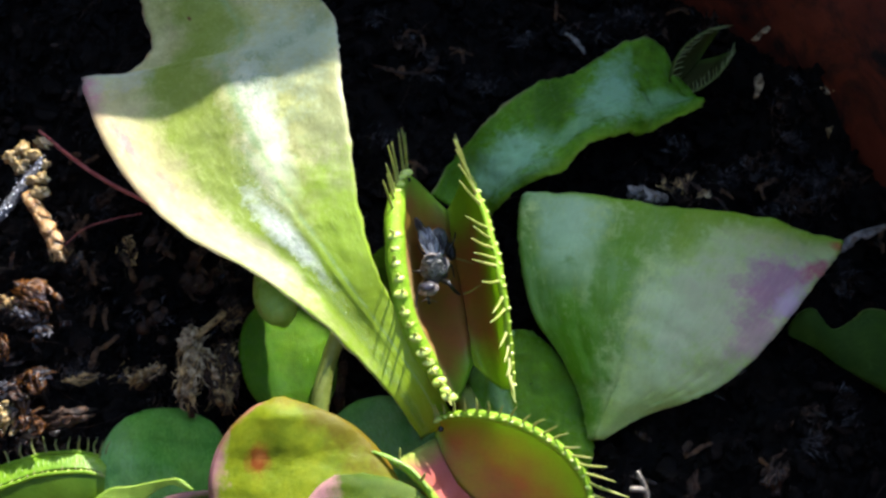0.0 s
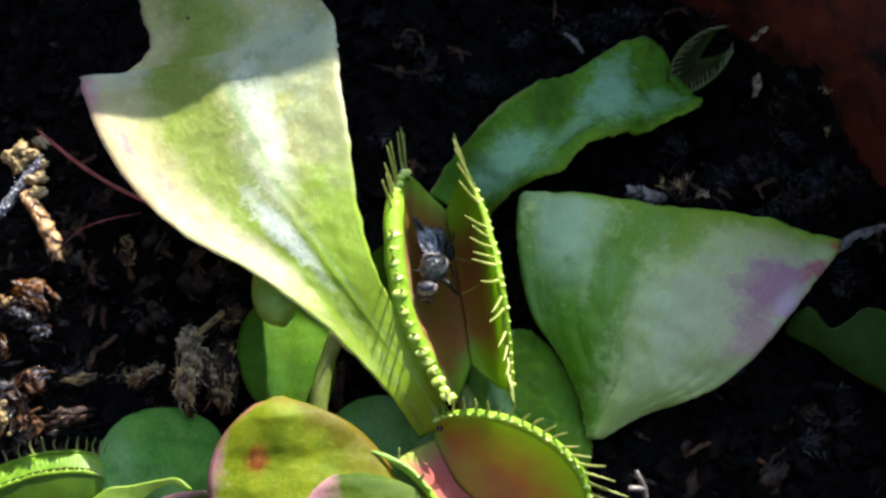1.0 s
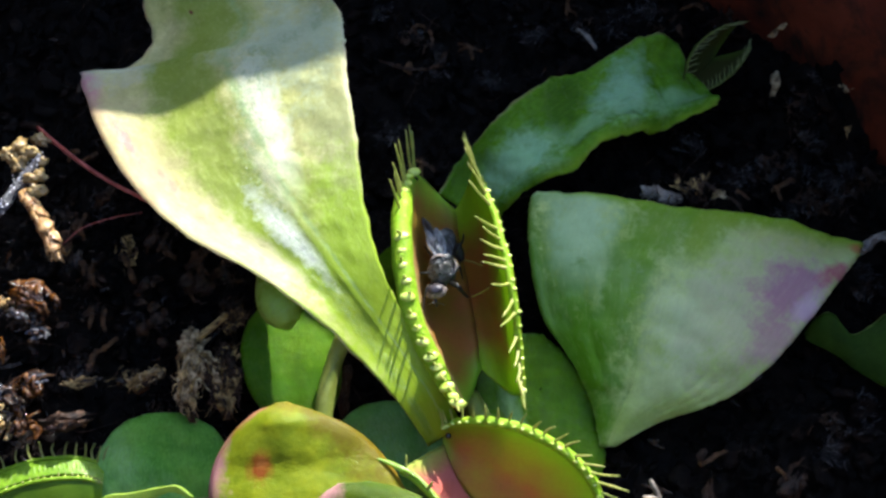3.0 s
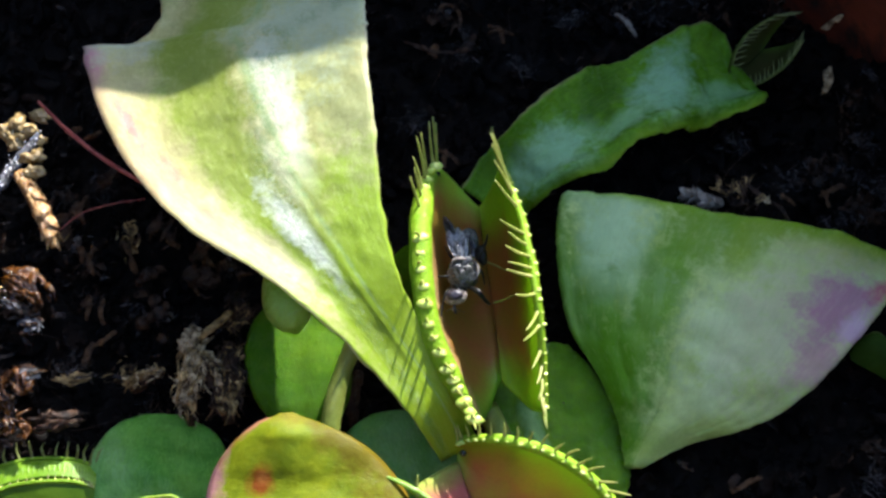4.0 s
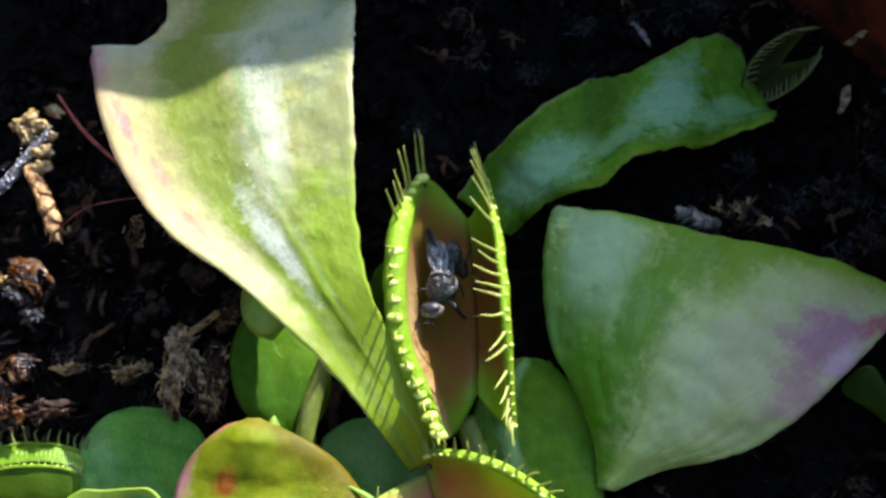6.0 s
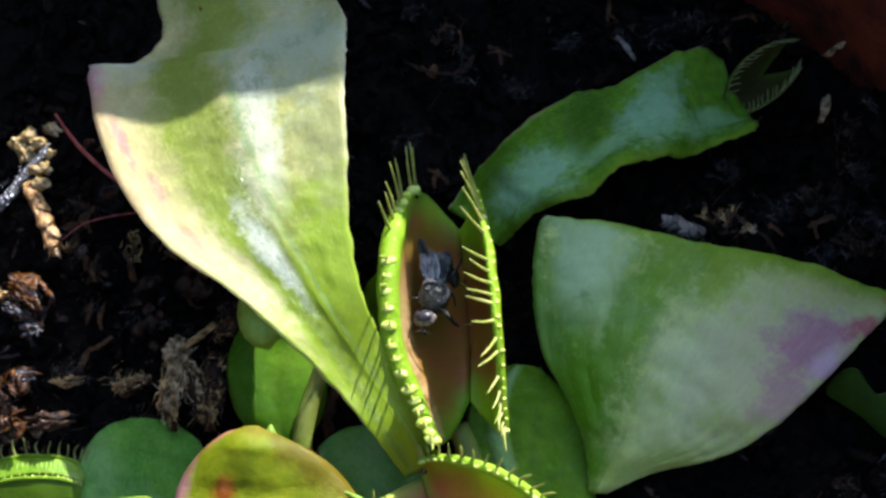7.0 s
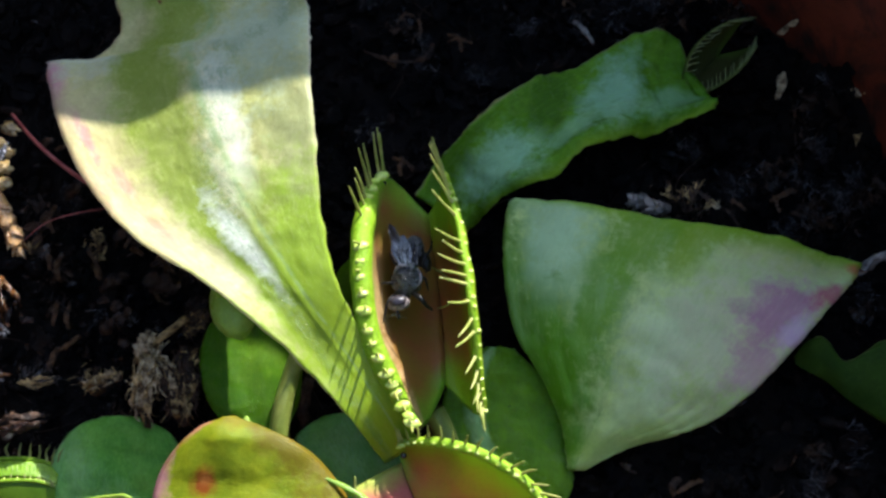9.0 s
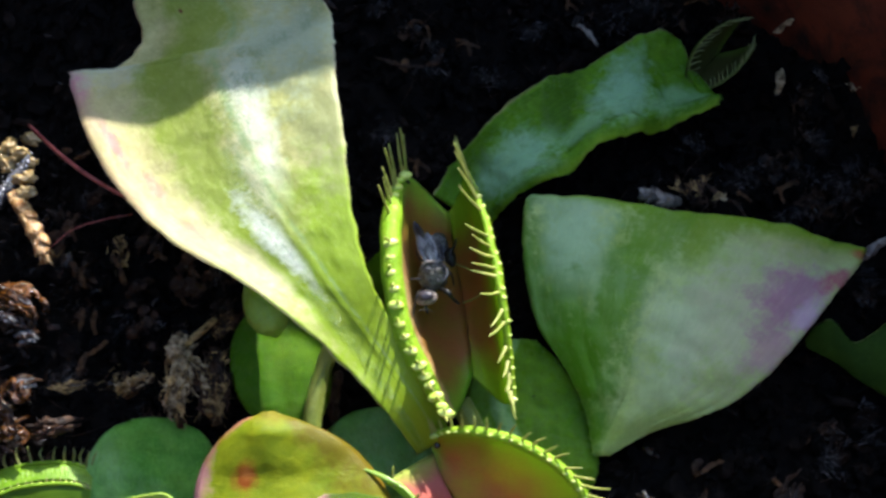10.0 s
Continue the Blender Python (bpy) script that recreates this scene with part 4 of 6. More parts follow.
def trap_lobe(hinge, rim, material, parent, belly, cilia=(), count=0, label="", seed=0, ends=0.0, length=1.0, thick=0.5, rad=0.16, roll=0.35, jitter=0.09, bead=0.0, dim="", us=None, hollow=0.0, bead_at=(0, 0, 0.75), beads=0):
    """One lobe of a trap from its hinge to its rim. belly: how far it bulges away from the other lobe; cilia: rows of (u, x, y, z), the
    way from a tooth's foot to its tip; roll: the thick rounded lip along the rim."""
    belly = Vector(belly)

    def point(u, v):
        a, b = spline(hinge, u), spline(rim, u)
        p = a.lerp(b, v)
        p.z -= hollow * (b.z - a.z) * (v - v ** 1.7)
        k = math.sin(math.pi * min(1.0, v * 0.92)) * (0.55 + 0.45 * math.sin(math.pi * u))
        e = ((u - 0.5) * 2) ** 5 * math.sin(math.pi * v) * ends
        way = (spline(hinge, 1) - spline(hinge, 0)).normalized()
        return p + belly * k + way * e + belly.normalized() * 0.12 * noise.noise(p * 0.5 + Vector((seed, 0, 0)))
    lobe = sheet("trap_lobe", point, material, parent, label, nu=56, nv=22, thick=thick)
    lip = [point(i / 24, 1.0) for i in range(25)]
    rod("lobe_lip", lip, [rad * 1.2, roll, roll, roll, rad * 1.2], MAT["lip" + dim], lobe, "rounded green lip", sides=10, steps=70, rough=0.1, seed=seed)
    rng = random.Random(seed)
    for i in range(beads):
        c = point((i + rng.uniform(0.3, 0.7)) / beads, 1.0) + Vector(bead_at) * roll
        k = bead * rng.uniform(0.75, 1.2)
        mesh_object("bead", *ball(c, (k * 1.4, k * 0.9, k * 0.5), (0, 0, rng.uniform(-30, 30)), 0.3, i, 8, 12), MAT["bead"], lobe)
    for u in us or [(i + 0.5) / count for i in range(count)]:
        foot = point(u, 1.0)
        way = along(cilia, u) * length
        way = way + Vector([rng.uniform(-jitter, jitter) * way.length for _ in range(3)])
        way *= rng.uniform(0.88, 1.08)
        side = Vector((rng.uniform(-0.3, 0.3), rng.uniform(-0.3, 0.3), rng.uniform(-0.2, 0.3))) * jitter * 11
        path = [foot - way * 0.02, foot + way * 0.12, foot + way * 0.5 + side * 0.6, foot + way + side * 0.2]
        rod("cilium", path, [rad * 1.7, rad * 1.6, rad * 1.1, rad * 0.95, rad * 0.8, rad * 0.35], MAT["cilium" + dim], lobe, sides=7, steps=10)
        if bead and not beads:
            mesh_object("bead", *ball(foot + way.normalized() * roll * 0.75, (bead, bead * 1.2, bead * 0.8), rings=6, sides=9), MAT["bead"], lobe)
    return lobe


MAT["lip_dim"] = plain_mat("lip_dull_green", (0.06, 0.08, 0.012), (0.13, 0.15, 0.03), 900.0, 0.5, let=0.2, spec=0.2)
MAT["lip_side"] = plain_mat("lip_lime", (0.14, 0.28, 0.008), (0.22, 0.36, 0.018), 900.0, 0.42, 0.0003, let=0.35, spec=0.25)
MAT["cilium_side"] = plain_mat("cilium_straw", (0.16, 0.19, 0.04), (0.26, 0.27, 0.08), 900.0, 0.4, let=0.3)
MAT["lip"] = plain_mat("lip_green", (0.23, 0.42, 0.012), (0.34, 0.52, 0.03), 900.0, 0.42, 0.0003, let=0.35, spec=0.25)

# the open trap that holds the fly
HINGE = [(0.46, 53.8, -1), (0.92, 51.06, -3), (1.78, 46.78, -4), (2.48, 42.18, -4), (2.97, 37.97, -3)]
left_lobe = trap_lobe(HINGE, [(-3.36, 55.79, 3), (-4.02, 53.96, 4.4), (-4.21, 51.05, 5.6), (-4.23, 47.2, 6.4), (-3.92, 43.91, 6), (-3.33, 40.65, 5), (-2.29, 38.16, 3.8), (-1.1, 36.17, 2.6), (0.05, 34.19, 1.8), (0.99, 32.79, 1.6)],
    MAT["lobe"], plant, (-1.3, 0, -0.4), [(0, -0.2, 2.8, 3.8), (0.12, -0.8, 2.5, 3.9), (0.24, -1.0, 2.0, 3.7), (0.33, -0.5, -0.9, 3.4), (0.45, 0.3, -1.4, 2.8), (0.7, 0.8, -1.4, 2.7), (0.9, 0.6, -1.6, 2.0), (1, 0.4, -1.6, 1.2)], 22, "thick-lipped half of the open trap, red-brown inside", seed=21, hollow=0.9, ends=1.4, roll=1.0, rad=0.14, jitter=0.06, bead=0.45, beads=20, bead_at=(0.03, -0.2, 0.84), us=(0.0, 0.015, 0.04, 0.13, 0.155, 0.2, 0.225, 0.26, 0.33, 0.40, 0.45, 0.5, 0.55, 0.6, 0.65, 0.7, 0.75, 0.8, 0.85, 0.9, 0.95))
right_lobe = trap_lobe(HINGE, [(1.87, 55.42, 5.5), (2.69, 52.48, 6.6), (3.6, 49.64, 7.2), (4.32, 46.29, 7.7), (4.89, 43.2, 7.6), (5.34, 40.56, 6.6), (5.73, 38.15, 5), (6.04, 36.13, 3), (6.31, 34.51, 0)],
    MAT["lobe_right"], plant, (0.9, 0, -0.4), [(0, -0.8, 2.1, 3.0), (0.06, -1.3, 2.3, 3.0), (0.14, -1.9, 2.3, 3.0), (0.2, -2.1, 1.7, 3.0), (0.26, -1.9, 0.7, 2.8), (0.41, -2.2, 0.0, 2.4), (0.5, -2.4, -0.25, 2.0), (0.6, -1.4, -2.6, 2.0), (0.66, -1.7, -1.9, 2.0), (0.74, -0.7, -2.3, 1.2), (0.9, -0.1, -2.1, 0.5), (1, 0.3, -1.8, 0.2)], 22, "half of the open trap, red-brown with broad green band",
    seed=22, hollow=0.9, ends=0.8, roll=0.34, rad=0.14, bead=0.19, beads=22, bead_at=(0.6, 0, 0.6), us=(0.0, 0.03, 0.06, 0.09, 0.13, 0.17, 0.23, 0.33, 0.37, 0.41, 0.45, 0.48, 0.54, 0.60, 0.65, 0.74, 0.80, 0.85, 0.89, 0.93, 0.96, 0.99))
v, f = ball((-3.4, 54.98, 3.2), (0.22, 0.22, 0.22))
mesh_object("speck", v, f, MAT["dot"], left_lobe, "tiny black speck")

for path in ([(1.99, 44.32, -0.5), (2.71, 43.83, 1.5), (3.5, 43.35, 4)], [(1.13, 48.66, -1.5), (2, 47.46, 0.6), (2.87, 46.1, 2.8)]):
    rod("trigger_hair", path, [0.09, 0.08, 0.04], MAT["cilium"], right_lobe, "hair-thin pale trigger hair", sides=6, steps=8)

# the low trap in front
LOW = [(-0.64, 30.62, -3), (0.59, 27.62, -4), (2.72, 25.17, -5), (5.65, 23, -6), (9.33, 21.42, -6)]
low_far = trap_lobe(LOW, [(-0.95, 31.52, -1), (0.31, 31.61, 0.5), (2.89, 31.33, 1.8), (5.69, 30.68, 2.2), (8.22, 29.52, 2.2), (10.49, 28.06, 1.8), (12.24, 26.15, 1.2), (13.24, 23.73, 0.2), (13.49, 20.95, -1)],
    MAT["lobe_low"], plant, (0.6, 0.8, -1.2), [(0, -0.6, 1.2, 1.0), (0.3, 0.1, 1.0, 1.5), (0.55, 1.6, 0.2, 1.6), (0.8, 3.4, -1.4, 1.2), (1, 3.4, -2.4, 0.6)], 22, "rust-red trap half with a beaded green lip", seed=23, ends=0.6, roll=0.5, rad=0.12, bead=0.2, beads=24, bead_at=(0.05, -0.35, 0.85))
v, f = ball((-0.21, 30.67, -0.3), (0.3, 0.3, 0.3))
mesh_object("speck", v, f, MAT["dot"], low_far, "tiny black speck")
low_near = trap_lobe(LOW, [(-4.27, 27.08, 1.6), (-2.83, 26.31, 1.8), (-0.95, 24.47, 1.8), (0.8, 22.16, 1.6), (3.28, 20.07, 1), (6.78, 18.78, 0)],
    MAT["lobe_pink"], plant, (-0.8, -0.9, -0.8), [(0, -0.4, 1.6, 1.2), (0.3, 0.4, 0.5, 1.2), (1, 0.8, 0.4, 1.0)], 5, "pink trap half with a green lip", seed=24, ends=0.4, roll=0.3, rad=0.15)

rod("leaf_fold", [(-6.9, 28.11, 2.2), (-4.76, 27.31, 2.1), (-2.88, 26.36, 2), (-1, 24.32, 2)], [0.1, 0.26, 0.24, 0.1], MAT["lime"], plant, "lime-green folded leaf edge", sides=9, steps=20, squash=0.5, rough=0.2)

# the half-closed trap at the pot's other side
SIDE = [(-47.56, 21.99, -9), (-42.94, 22.63, -9.5), (-38.05, 22.9, -9.5), (-33.62, 23.62, -9), (-32.42, 26.02, -7.5)]
side_far = trap_lobe(SIDE, [(-47.22, 26.49, -6), (-43.44, 27.81, -5.4), (-39.72, 29.08, -5), (-36.54, 29.58, -5), (-33.94, 29.57, -5.4), (-32.51, 29.07, -6)],
    MAT["lobe_green"], plant, (0, 0.8, -0.5), [(0, -0.8, 1.6, 1.4), (0.5, 0.0, 1.6, 1.0), (0.8, 0.3, 1.6, 0.9), (1, 1.2, 1.6, 1.0)], 15, "green trap half fringed with short teeth", seed=25, roll=0.2, rad=0.10, length=0.9, jitter=0.16, dim="_side")
side_near = trap_lobe(SIDE, [(-46.72, 25, -5.4), (-42.98, 26.06, -4.9), (-39.34, 27.39, -4.6), (-36.21, 28.05, -4.6), (-33.64, 28.04, -5), (-32.29, 27.64, -5.6)],
    MAT["lobe_green"], plant, (0, -1.6, 0.6), [(0, 0, 0.5, 0.1), (1, 0, 0.5, 0.1)], 24, "green outer half of a nearly closed trap", seed=26, roll=0.2, rad=0.1, bead=0.12, dim="_side")

NEAR_LIP = [(-46.72, 25, -5.4), (-42.98, 26.06, -4.9), (-39.34, 27.39, -4.6), (-36.21, 28.05, -4.6), (-33.64, 28.04, -5), (-32.29, 27.64, -5.6)]
FAR_LIP = [(-47.22, 26.49, -6), (-43.44, 27.81, -5.4), (-39.72, 29.08, -5), (-36.54, 29.58, -5), (-33.94, 29.57, -5.4), (-32.51, 29.07, -6)]
sheet("lip_band", lambda u, v: spline(NEAR_LIP, u).lerp(spline(FAR_LIP, u), v) + Vector((0, 0, 0.08 + 0.05 * math.sin(math.pi * v))), MAT["rib"], side_near, "ribbed lime band between the lips", 60, 8, 0.2)
for k in range(34):
    u = (k + 0.5) / 34
    a, b = spline(NEAR_LIP, u), spline(FAR_LIP, u)
    rod("lip_rib", [a + Vector((0, 0, -0.1)), a.lerp(b, 0.5) + Vector((0, 0, 0.05)), b + Vector((0, 0, -0.1))], [0.10, 0.13, 0.13, 0.11], MAT["rib"], side_near, sides=9, steps=8)

# the small trap at the tip of the wavy leaf
FAR = [(25.03, 70.09, -4.5), (26.46, 72.05, -5.4), (27.79, 73.62, -5.6), (28.85, 74.7, -5.2)]
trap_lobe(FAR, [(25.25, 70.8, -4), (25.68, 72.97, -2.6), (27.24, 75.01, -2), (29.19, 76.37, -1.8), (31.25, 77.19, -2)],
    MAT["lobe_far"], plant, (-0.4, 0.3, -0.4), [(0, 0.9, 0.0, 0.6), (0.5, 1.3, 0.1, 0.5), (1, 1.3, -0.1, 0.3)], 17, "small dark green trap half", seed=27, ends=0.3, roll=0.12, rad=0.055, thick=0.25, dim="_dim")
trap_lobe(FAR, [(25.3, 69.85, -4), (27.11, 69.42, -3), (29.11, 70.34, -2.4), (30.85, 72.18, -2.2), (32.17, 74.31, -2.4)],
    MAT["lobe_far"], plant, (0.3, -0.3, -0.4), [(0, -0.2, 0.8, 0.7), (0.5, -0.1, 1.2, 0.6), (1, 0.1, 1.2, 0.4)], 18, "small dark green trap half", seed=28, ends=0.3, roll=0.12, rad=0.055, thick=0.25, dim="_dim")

# ---- the fly ----
fly = new("fly")
tagged(fly, "dead black bristly house fly lying in the open trap", "fly")


def fly_part(name, v, f, material, parent=fly, label=""):
    return mesh_object(name, v, f, material, parent, label)


thorax = fly_part("thorax", *ball((-0.82, 45.95, 2), (1.38, 1.4, 1.05), (15, 0, 20), 0.2, 1, 18, 24), MAT["fly"], label="bristly grey-black thorax")
fly_part("abdomen", *ball((-0.55, 48.95, 1.2), (1.1, 1.6, 0.8), (14, 0, -8), 0.16, 2, 16, 22), MAT["fly"], label="dark grey abdomen")
head = fly_part("head", *ball((-1.4, 43.75, 2.1), (1.0, 0.72, 0.6), (18, 0, 12), 0.14, 3, 16, 22), MAT["face"], label="pale silvery head")
fly_part("neck", *ball((-1.14, 44.81, 1.7), (0.75, 0.8, 0.6), (10, 0, 10), 0.1, 6), MAT["flyleg"], thorax)
fly_part("eye", *ball((-1.45, 43.76, 2.5), (0.78, 0.52, 0.36), (12, 0, 10), 0.14, 4), MAT["eye"], head, "dark violet-black compound eyes")
fly_part("scutellum", *ball((-0.54, 47.01, 2.5), (0.6, 0.5, 0.4), (0, 0, 15), 0.2, 5), MAT["flybelly"], thorax, "grey striped shield")
rod("collar", [(-1.95, 46.2, 2.7), (-1.7, 46.75, 3.0), (-1.2, 46.95, 3.1), (-0.6, 46.9, 3.1)], [0.06, 0.14, 0.15, 0.06], MAT["face"], thorax, "pale collar", sides=8, steps=12, rough=0.3)
rod("side_mark", [(0.1, 46.9, 2.9), (0.42, 46.4, 2.8), (0.5, 45.9, 2.7), (0.25, 45.2, 2.6)], [0.05, 0.15, 0.18, 0.06], MAT["face"], thorax, "pale side mark", sides=8, steps=12, rough=0.4)
rng = random.Random(9)
bris = []
for k in range(46):
    th, ph = rng.uniform(0, 6.28), rng.uniform(0.15, 1.2)
    d = Vector((math.sin(ph) * math.cos(th) * 1.15, math.sin(ph) * math.sin(th) * 1.45, math.cos(ph) * 1.15))
    b = Vector((-0.98, 45.72, 2.2)) + d * 0.9
    e = b + d.normalized() * rng.uniform(0.3, 0.7) + Vector((0, rng.uniform(0.1, 0.5), 0))
    bris.append(tube([b, (b + e) * 0.5, e], [0.035, 0.03, 0.012], 4, 3))
fly_part("bristles", *joined(bris), MAT["flyleg"], thorax)


def fly_wing(root, tip_, width, lift, seed, skin, label):
    root, tip_ = Vector(root), Vector(tip_)
    way = tip_ - root
    side = way.cross(Vector((0, 0, 1))).normalized()

    def point(u, v):
        w = width * math.sin(math.pi * min(1, 0.12 + u * 0.85)) ** 0.7
        p = root + way * u + side * (v - 0.4) * w
        return p + Vector((0, 0, lift * math.sin(u * 3.0) + 0.16 * math.sin(v * 9 + u * 5 + seed)))
    ob = sheet("wing", point, MAT[skin], fly, label, 22, 12, 0.03)
    for k in (0.1, 0.4, 0.7):
        rod("wing_vein", [point(0.02, k * 0.6 + 0.2) + Vector((0, 0, 0.03)), point(0.5, k) + Vector((0, 0, 0.03)), point(0.95, k * 0.7 + 0.1) + Vector((0, 0, 0.03))], [0.05, 0.035, 0.02], MAT["flyleg"], ob, sides=5, steps=8)


fly_wing((-1.2, 46.9, 2.9), (-2.35, 49.6, 2.7), 1.15, 0.12, 0, "veil", "wrinkled silvery wing catching the sun")
fly_wing((-0.9, 47.0, 2.8), (-1.5, 50.2, 2.4), 1.1, 0.12, 3, "veil", "wrinkled silvery wing folded over the back")
fly_wing((-0.4, 46.8, 2.6), (-0.5, 49.6, 2.1), 1.0, 0.15, 2, "wing", "dark glassy wing edge")
fly_wing((-1.9, 49.0, 2.6), (-2.75, 51.2, 2.5), 0.9, 0.05, 5, "wing", "dark glassy wing tip")
LEGS = [
    ([(0, 44.65, 2.2), (0.65, 44.01, 2.6), (1.19, 43.56, 2), (1.63, 43.46, 1.4)], 0.24),
    ([(0.22, 46.04, 2), (0.76, 46.19, 2.2), (0.98, 45.86, 1.6), (1.1, 45.41, 1)], 0.13),
    ([(0.33, 47.27, 2.2), (0.77, 48.05, 2.6), (1.1, 49.06, 2), (1.22, 49.99, 1.6)], 0.16),
    ([(-1.84, 44.53, 2.2), (-2.26, 43.77, 2.6), (-2.47, 42.81, 2.4), (-2.57, 41.71, 2.4)], 0.10),
    ([(-1.74, 45.81, 2), (-2.27, 45.42, 2.6), (-2.71, 45.42, 2.6), (-2.98, 45.36, 2.6)], 0.10),
    ([(-1.53, 47.36, 2), (-1.97, 47.42, 2.4), (-2.3, 48, 2.2), (-2.53, 48.58, 2)], 0.10),
]
for k, (path, rad) in enumerate(LEGS):
    rod("leg", path, [rad, rad * 1.15, rad * 0.8, rad * 0.7, rad * 0.4], MAT["flyleg"], fly, sides=7, steps=14, rough=0.3, seed=k)
fly_part("folded_leg", *ball((0.77, 47.88, 1.8), (0.5, 0.95, 0.6), (0, 0, 12), 0.3, 8), MAT["flyleg"], label="black folded hind leg")
rod("feeler", [(-2.14, 42.2, 2.6), (-1.71, 42.35, 2.8), (-1.18, 42.35, 2.8), (-0.54, 42.23, 2.4)], [0.03, 0.04, 0.04, 0.02], MAT["flybelly"], head, "thin grey feeler", sides=6, steps=10)
rod("proboscis", [(-1.46, 43.09, 2), (-1.4, 42.75, 1.7), (-1.3, 42.52, 1.4)], [0.16, 0.14, 0.16], MAT["flyleg"], head, sides=7, steps=6)

# ---- crumbs, husks and moss on the peat ----
rng = random.Random(77)


def crumple(c, long_, wide_, seed, r):
    """A small crumpled flake with ragged edges, four by three faces on each side."""
    a = r.uniform(0, 6.283)
    d = Vector((math.cos(a), math.sin(a), r.uniform(-0.5, 0.5))).normalized()
    s = d.cross(Vector((r.uniform(-0.5, 0.5), r.uniform(-0.5, 0.5), 1))).normalized()
    up = d.cross(s)
    bend = r.uniform(-0.7, 0.7)
    verts, faces = [], []
    for i in range(5):
        for j in range(4):
            u, v = i / 4 - 0.5, j / 3 - 0.5
            k = noise.noise(Vector((i * 0.9, j * 1.1, seed * 1.7)))
            w = wide_ * (1.1 - abs(2 * u) ** 2 * 0.7) * (1 + 0.5 * noise.noise(Vector((i * 1.3, seed, 7))))
            verts.append(c + d * u * long_ * (1 + 0.3 * k) + s * v * w + up * (0.4 * k * wide_ + bend * (v * v * 3 + u * u * 2) * wide_))
    n = len(verts)
    verts += [v - up * 0.12 * wide_ - Vector((0, 0, 0.03)) for v in verts]
    for i in range(4):
        for j in range(3):
            q = (i * 4 + j, i * 4 + 4 + j, i * 4 + 5 + j, i * 4 + 1 + j)
            faces.append(q)
            faces.append(tuple(n + k for k in reversed(q)))
    ring = [0, 4, 8, 12, 16, 17, 18, 19, 15, 11, 7, 3, 2, 1]
    for p, q in zip(ring, ring[1:] + ring[:1]):
        faces.append((q, p, n + p, n + q))
    return verts, faces


def scale_piece(p, d, out, wide, long_, lift, seed):
    """One pointed scale leaf: rises from p along d, bowed round the stem."""
    side = d.cross(out).normalized()
    verts, faces = [], []
    for i in range(5):
        u = i / 4
        w = wide * (0.55 + 0.9 * u) * (1 - u ** 3) + 0.02
        for j in (-1.0, -0.4, 0.4, 1.0):
            verts.append(p + d * long_ * (u - 0.12 * j * j * u) + side * j * w + out * (lift * u * 0.8 - 0.45 * j * j * w + 0.12 * wide * noise.noise(Vector((i, j * 2, seed)))))
    n = len(verts)
    verts += [v - out * 0.16 * wide for v in verts]
    for i in range(4):
        for j in range(3):
            k = (i * 4 + j, i * 4 + 4 + j, i * 4 + 5 + j, i * 4 + 1 + j)
            faces += [k, tuple(n + e for e in reversed(k))]
    ring = [0, 4, 8, 12, 16, 17, 18, 19, 15, 11, 7, 3, 2, 1]
    for a, b in zip(ring, ring[1:] + ring[:1]):
        faces.append((b, a, n + a, n + b))
    return verts, faces


def scaly_shoot(name, path, radii, material, label, rings=12, around=5, lift=0.25, seed=0, core="brown"):
    """A plump dry shoot wrapped in rows of overlapping pointed scales."""
    top = new(name)
    tagged(top, label, "dried moss", "dry bits on the peat")
    rod("stem", path, [x * 0.7 for x in radii], MAT[core], top, sides=9, steps=14, rough=0.3, seed=seed)
    r = random.Random(seed)
    for k in range(rings):
        t = k / rings
        p = spline(path, t)
        d = (spline(path, min(1, t + 0.06)) - spline(path, max(0, t - 0.06))).normalized()
        a = d.cross(Vector((0.31, 0.17, 0.93))).normalized()
        b = d.cross(a)
        x = t * (len(radii) - 1)
        j = min(int(x), len(radii) - 2)
        rad = radii[j] + (radii[j + 1] - radii[j]) * (x - j)
        for m in range(around):
            w = 6.283 * (m + 0.5 * (k % 2) + r.uniform(-0.15, 0.15)) / around
            out = a * math.cos(w) + b * math.sin(w)
            if out.z < -0.5:
                continue
            mesh_object("scale", *scale_piece(p + out * rad * 0.75, d, out, rad * r.uniform(0.6, 1.0), rad * r.uniform(1.2, 2.2), rad * lift * r.uniform(0.5, 2.0), k + m * 31), MAT[material], top)
    return top


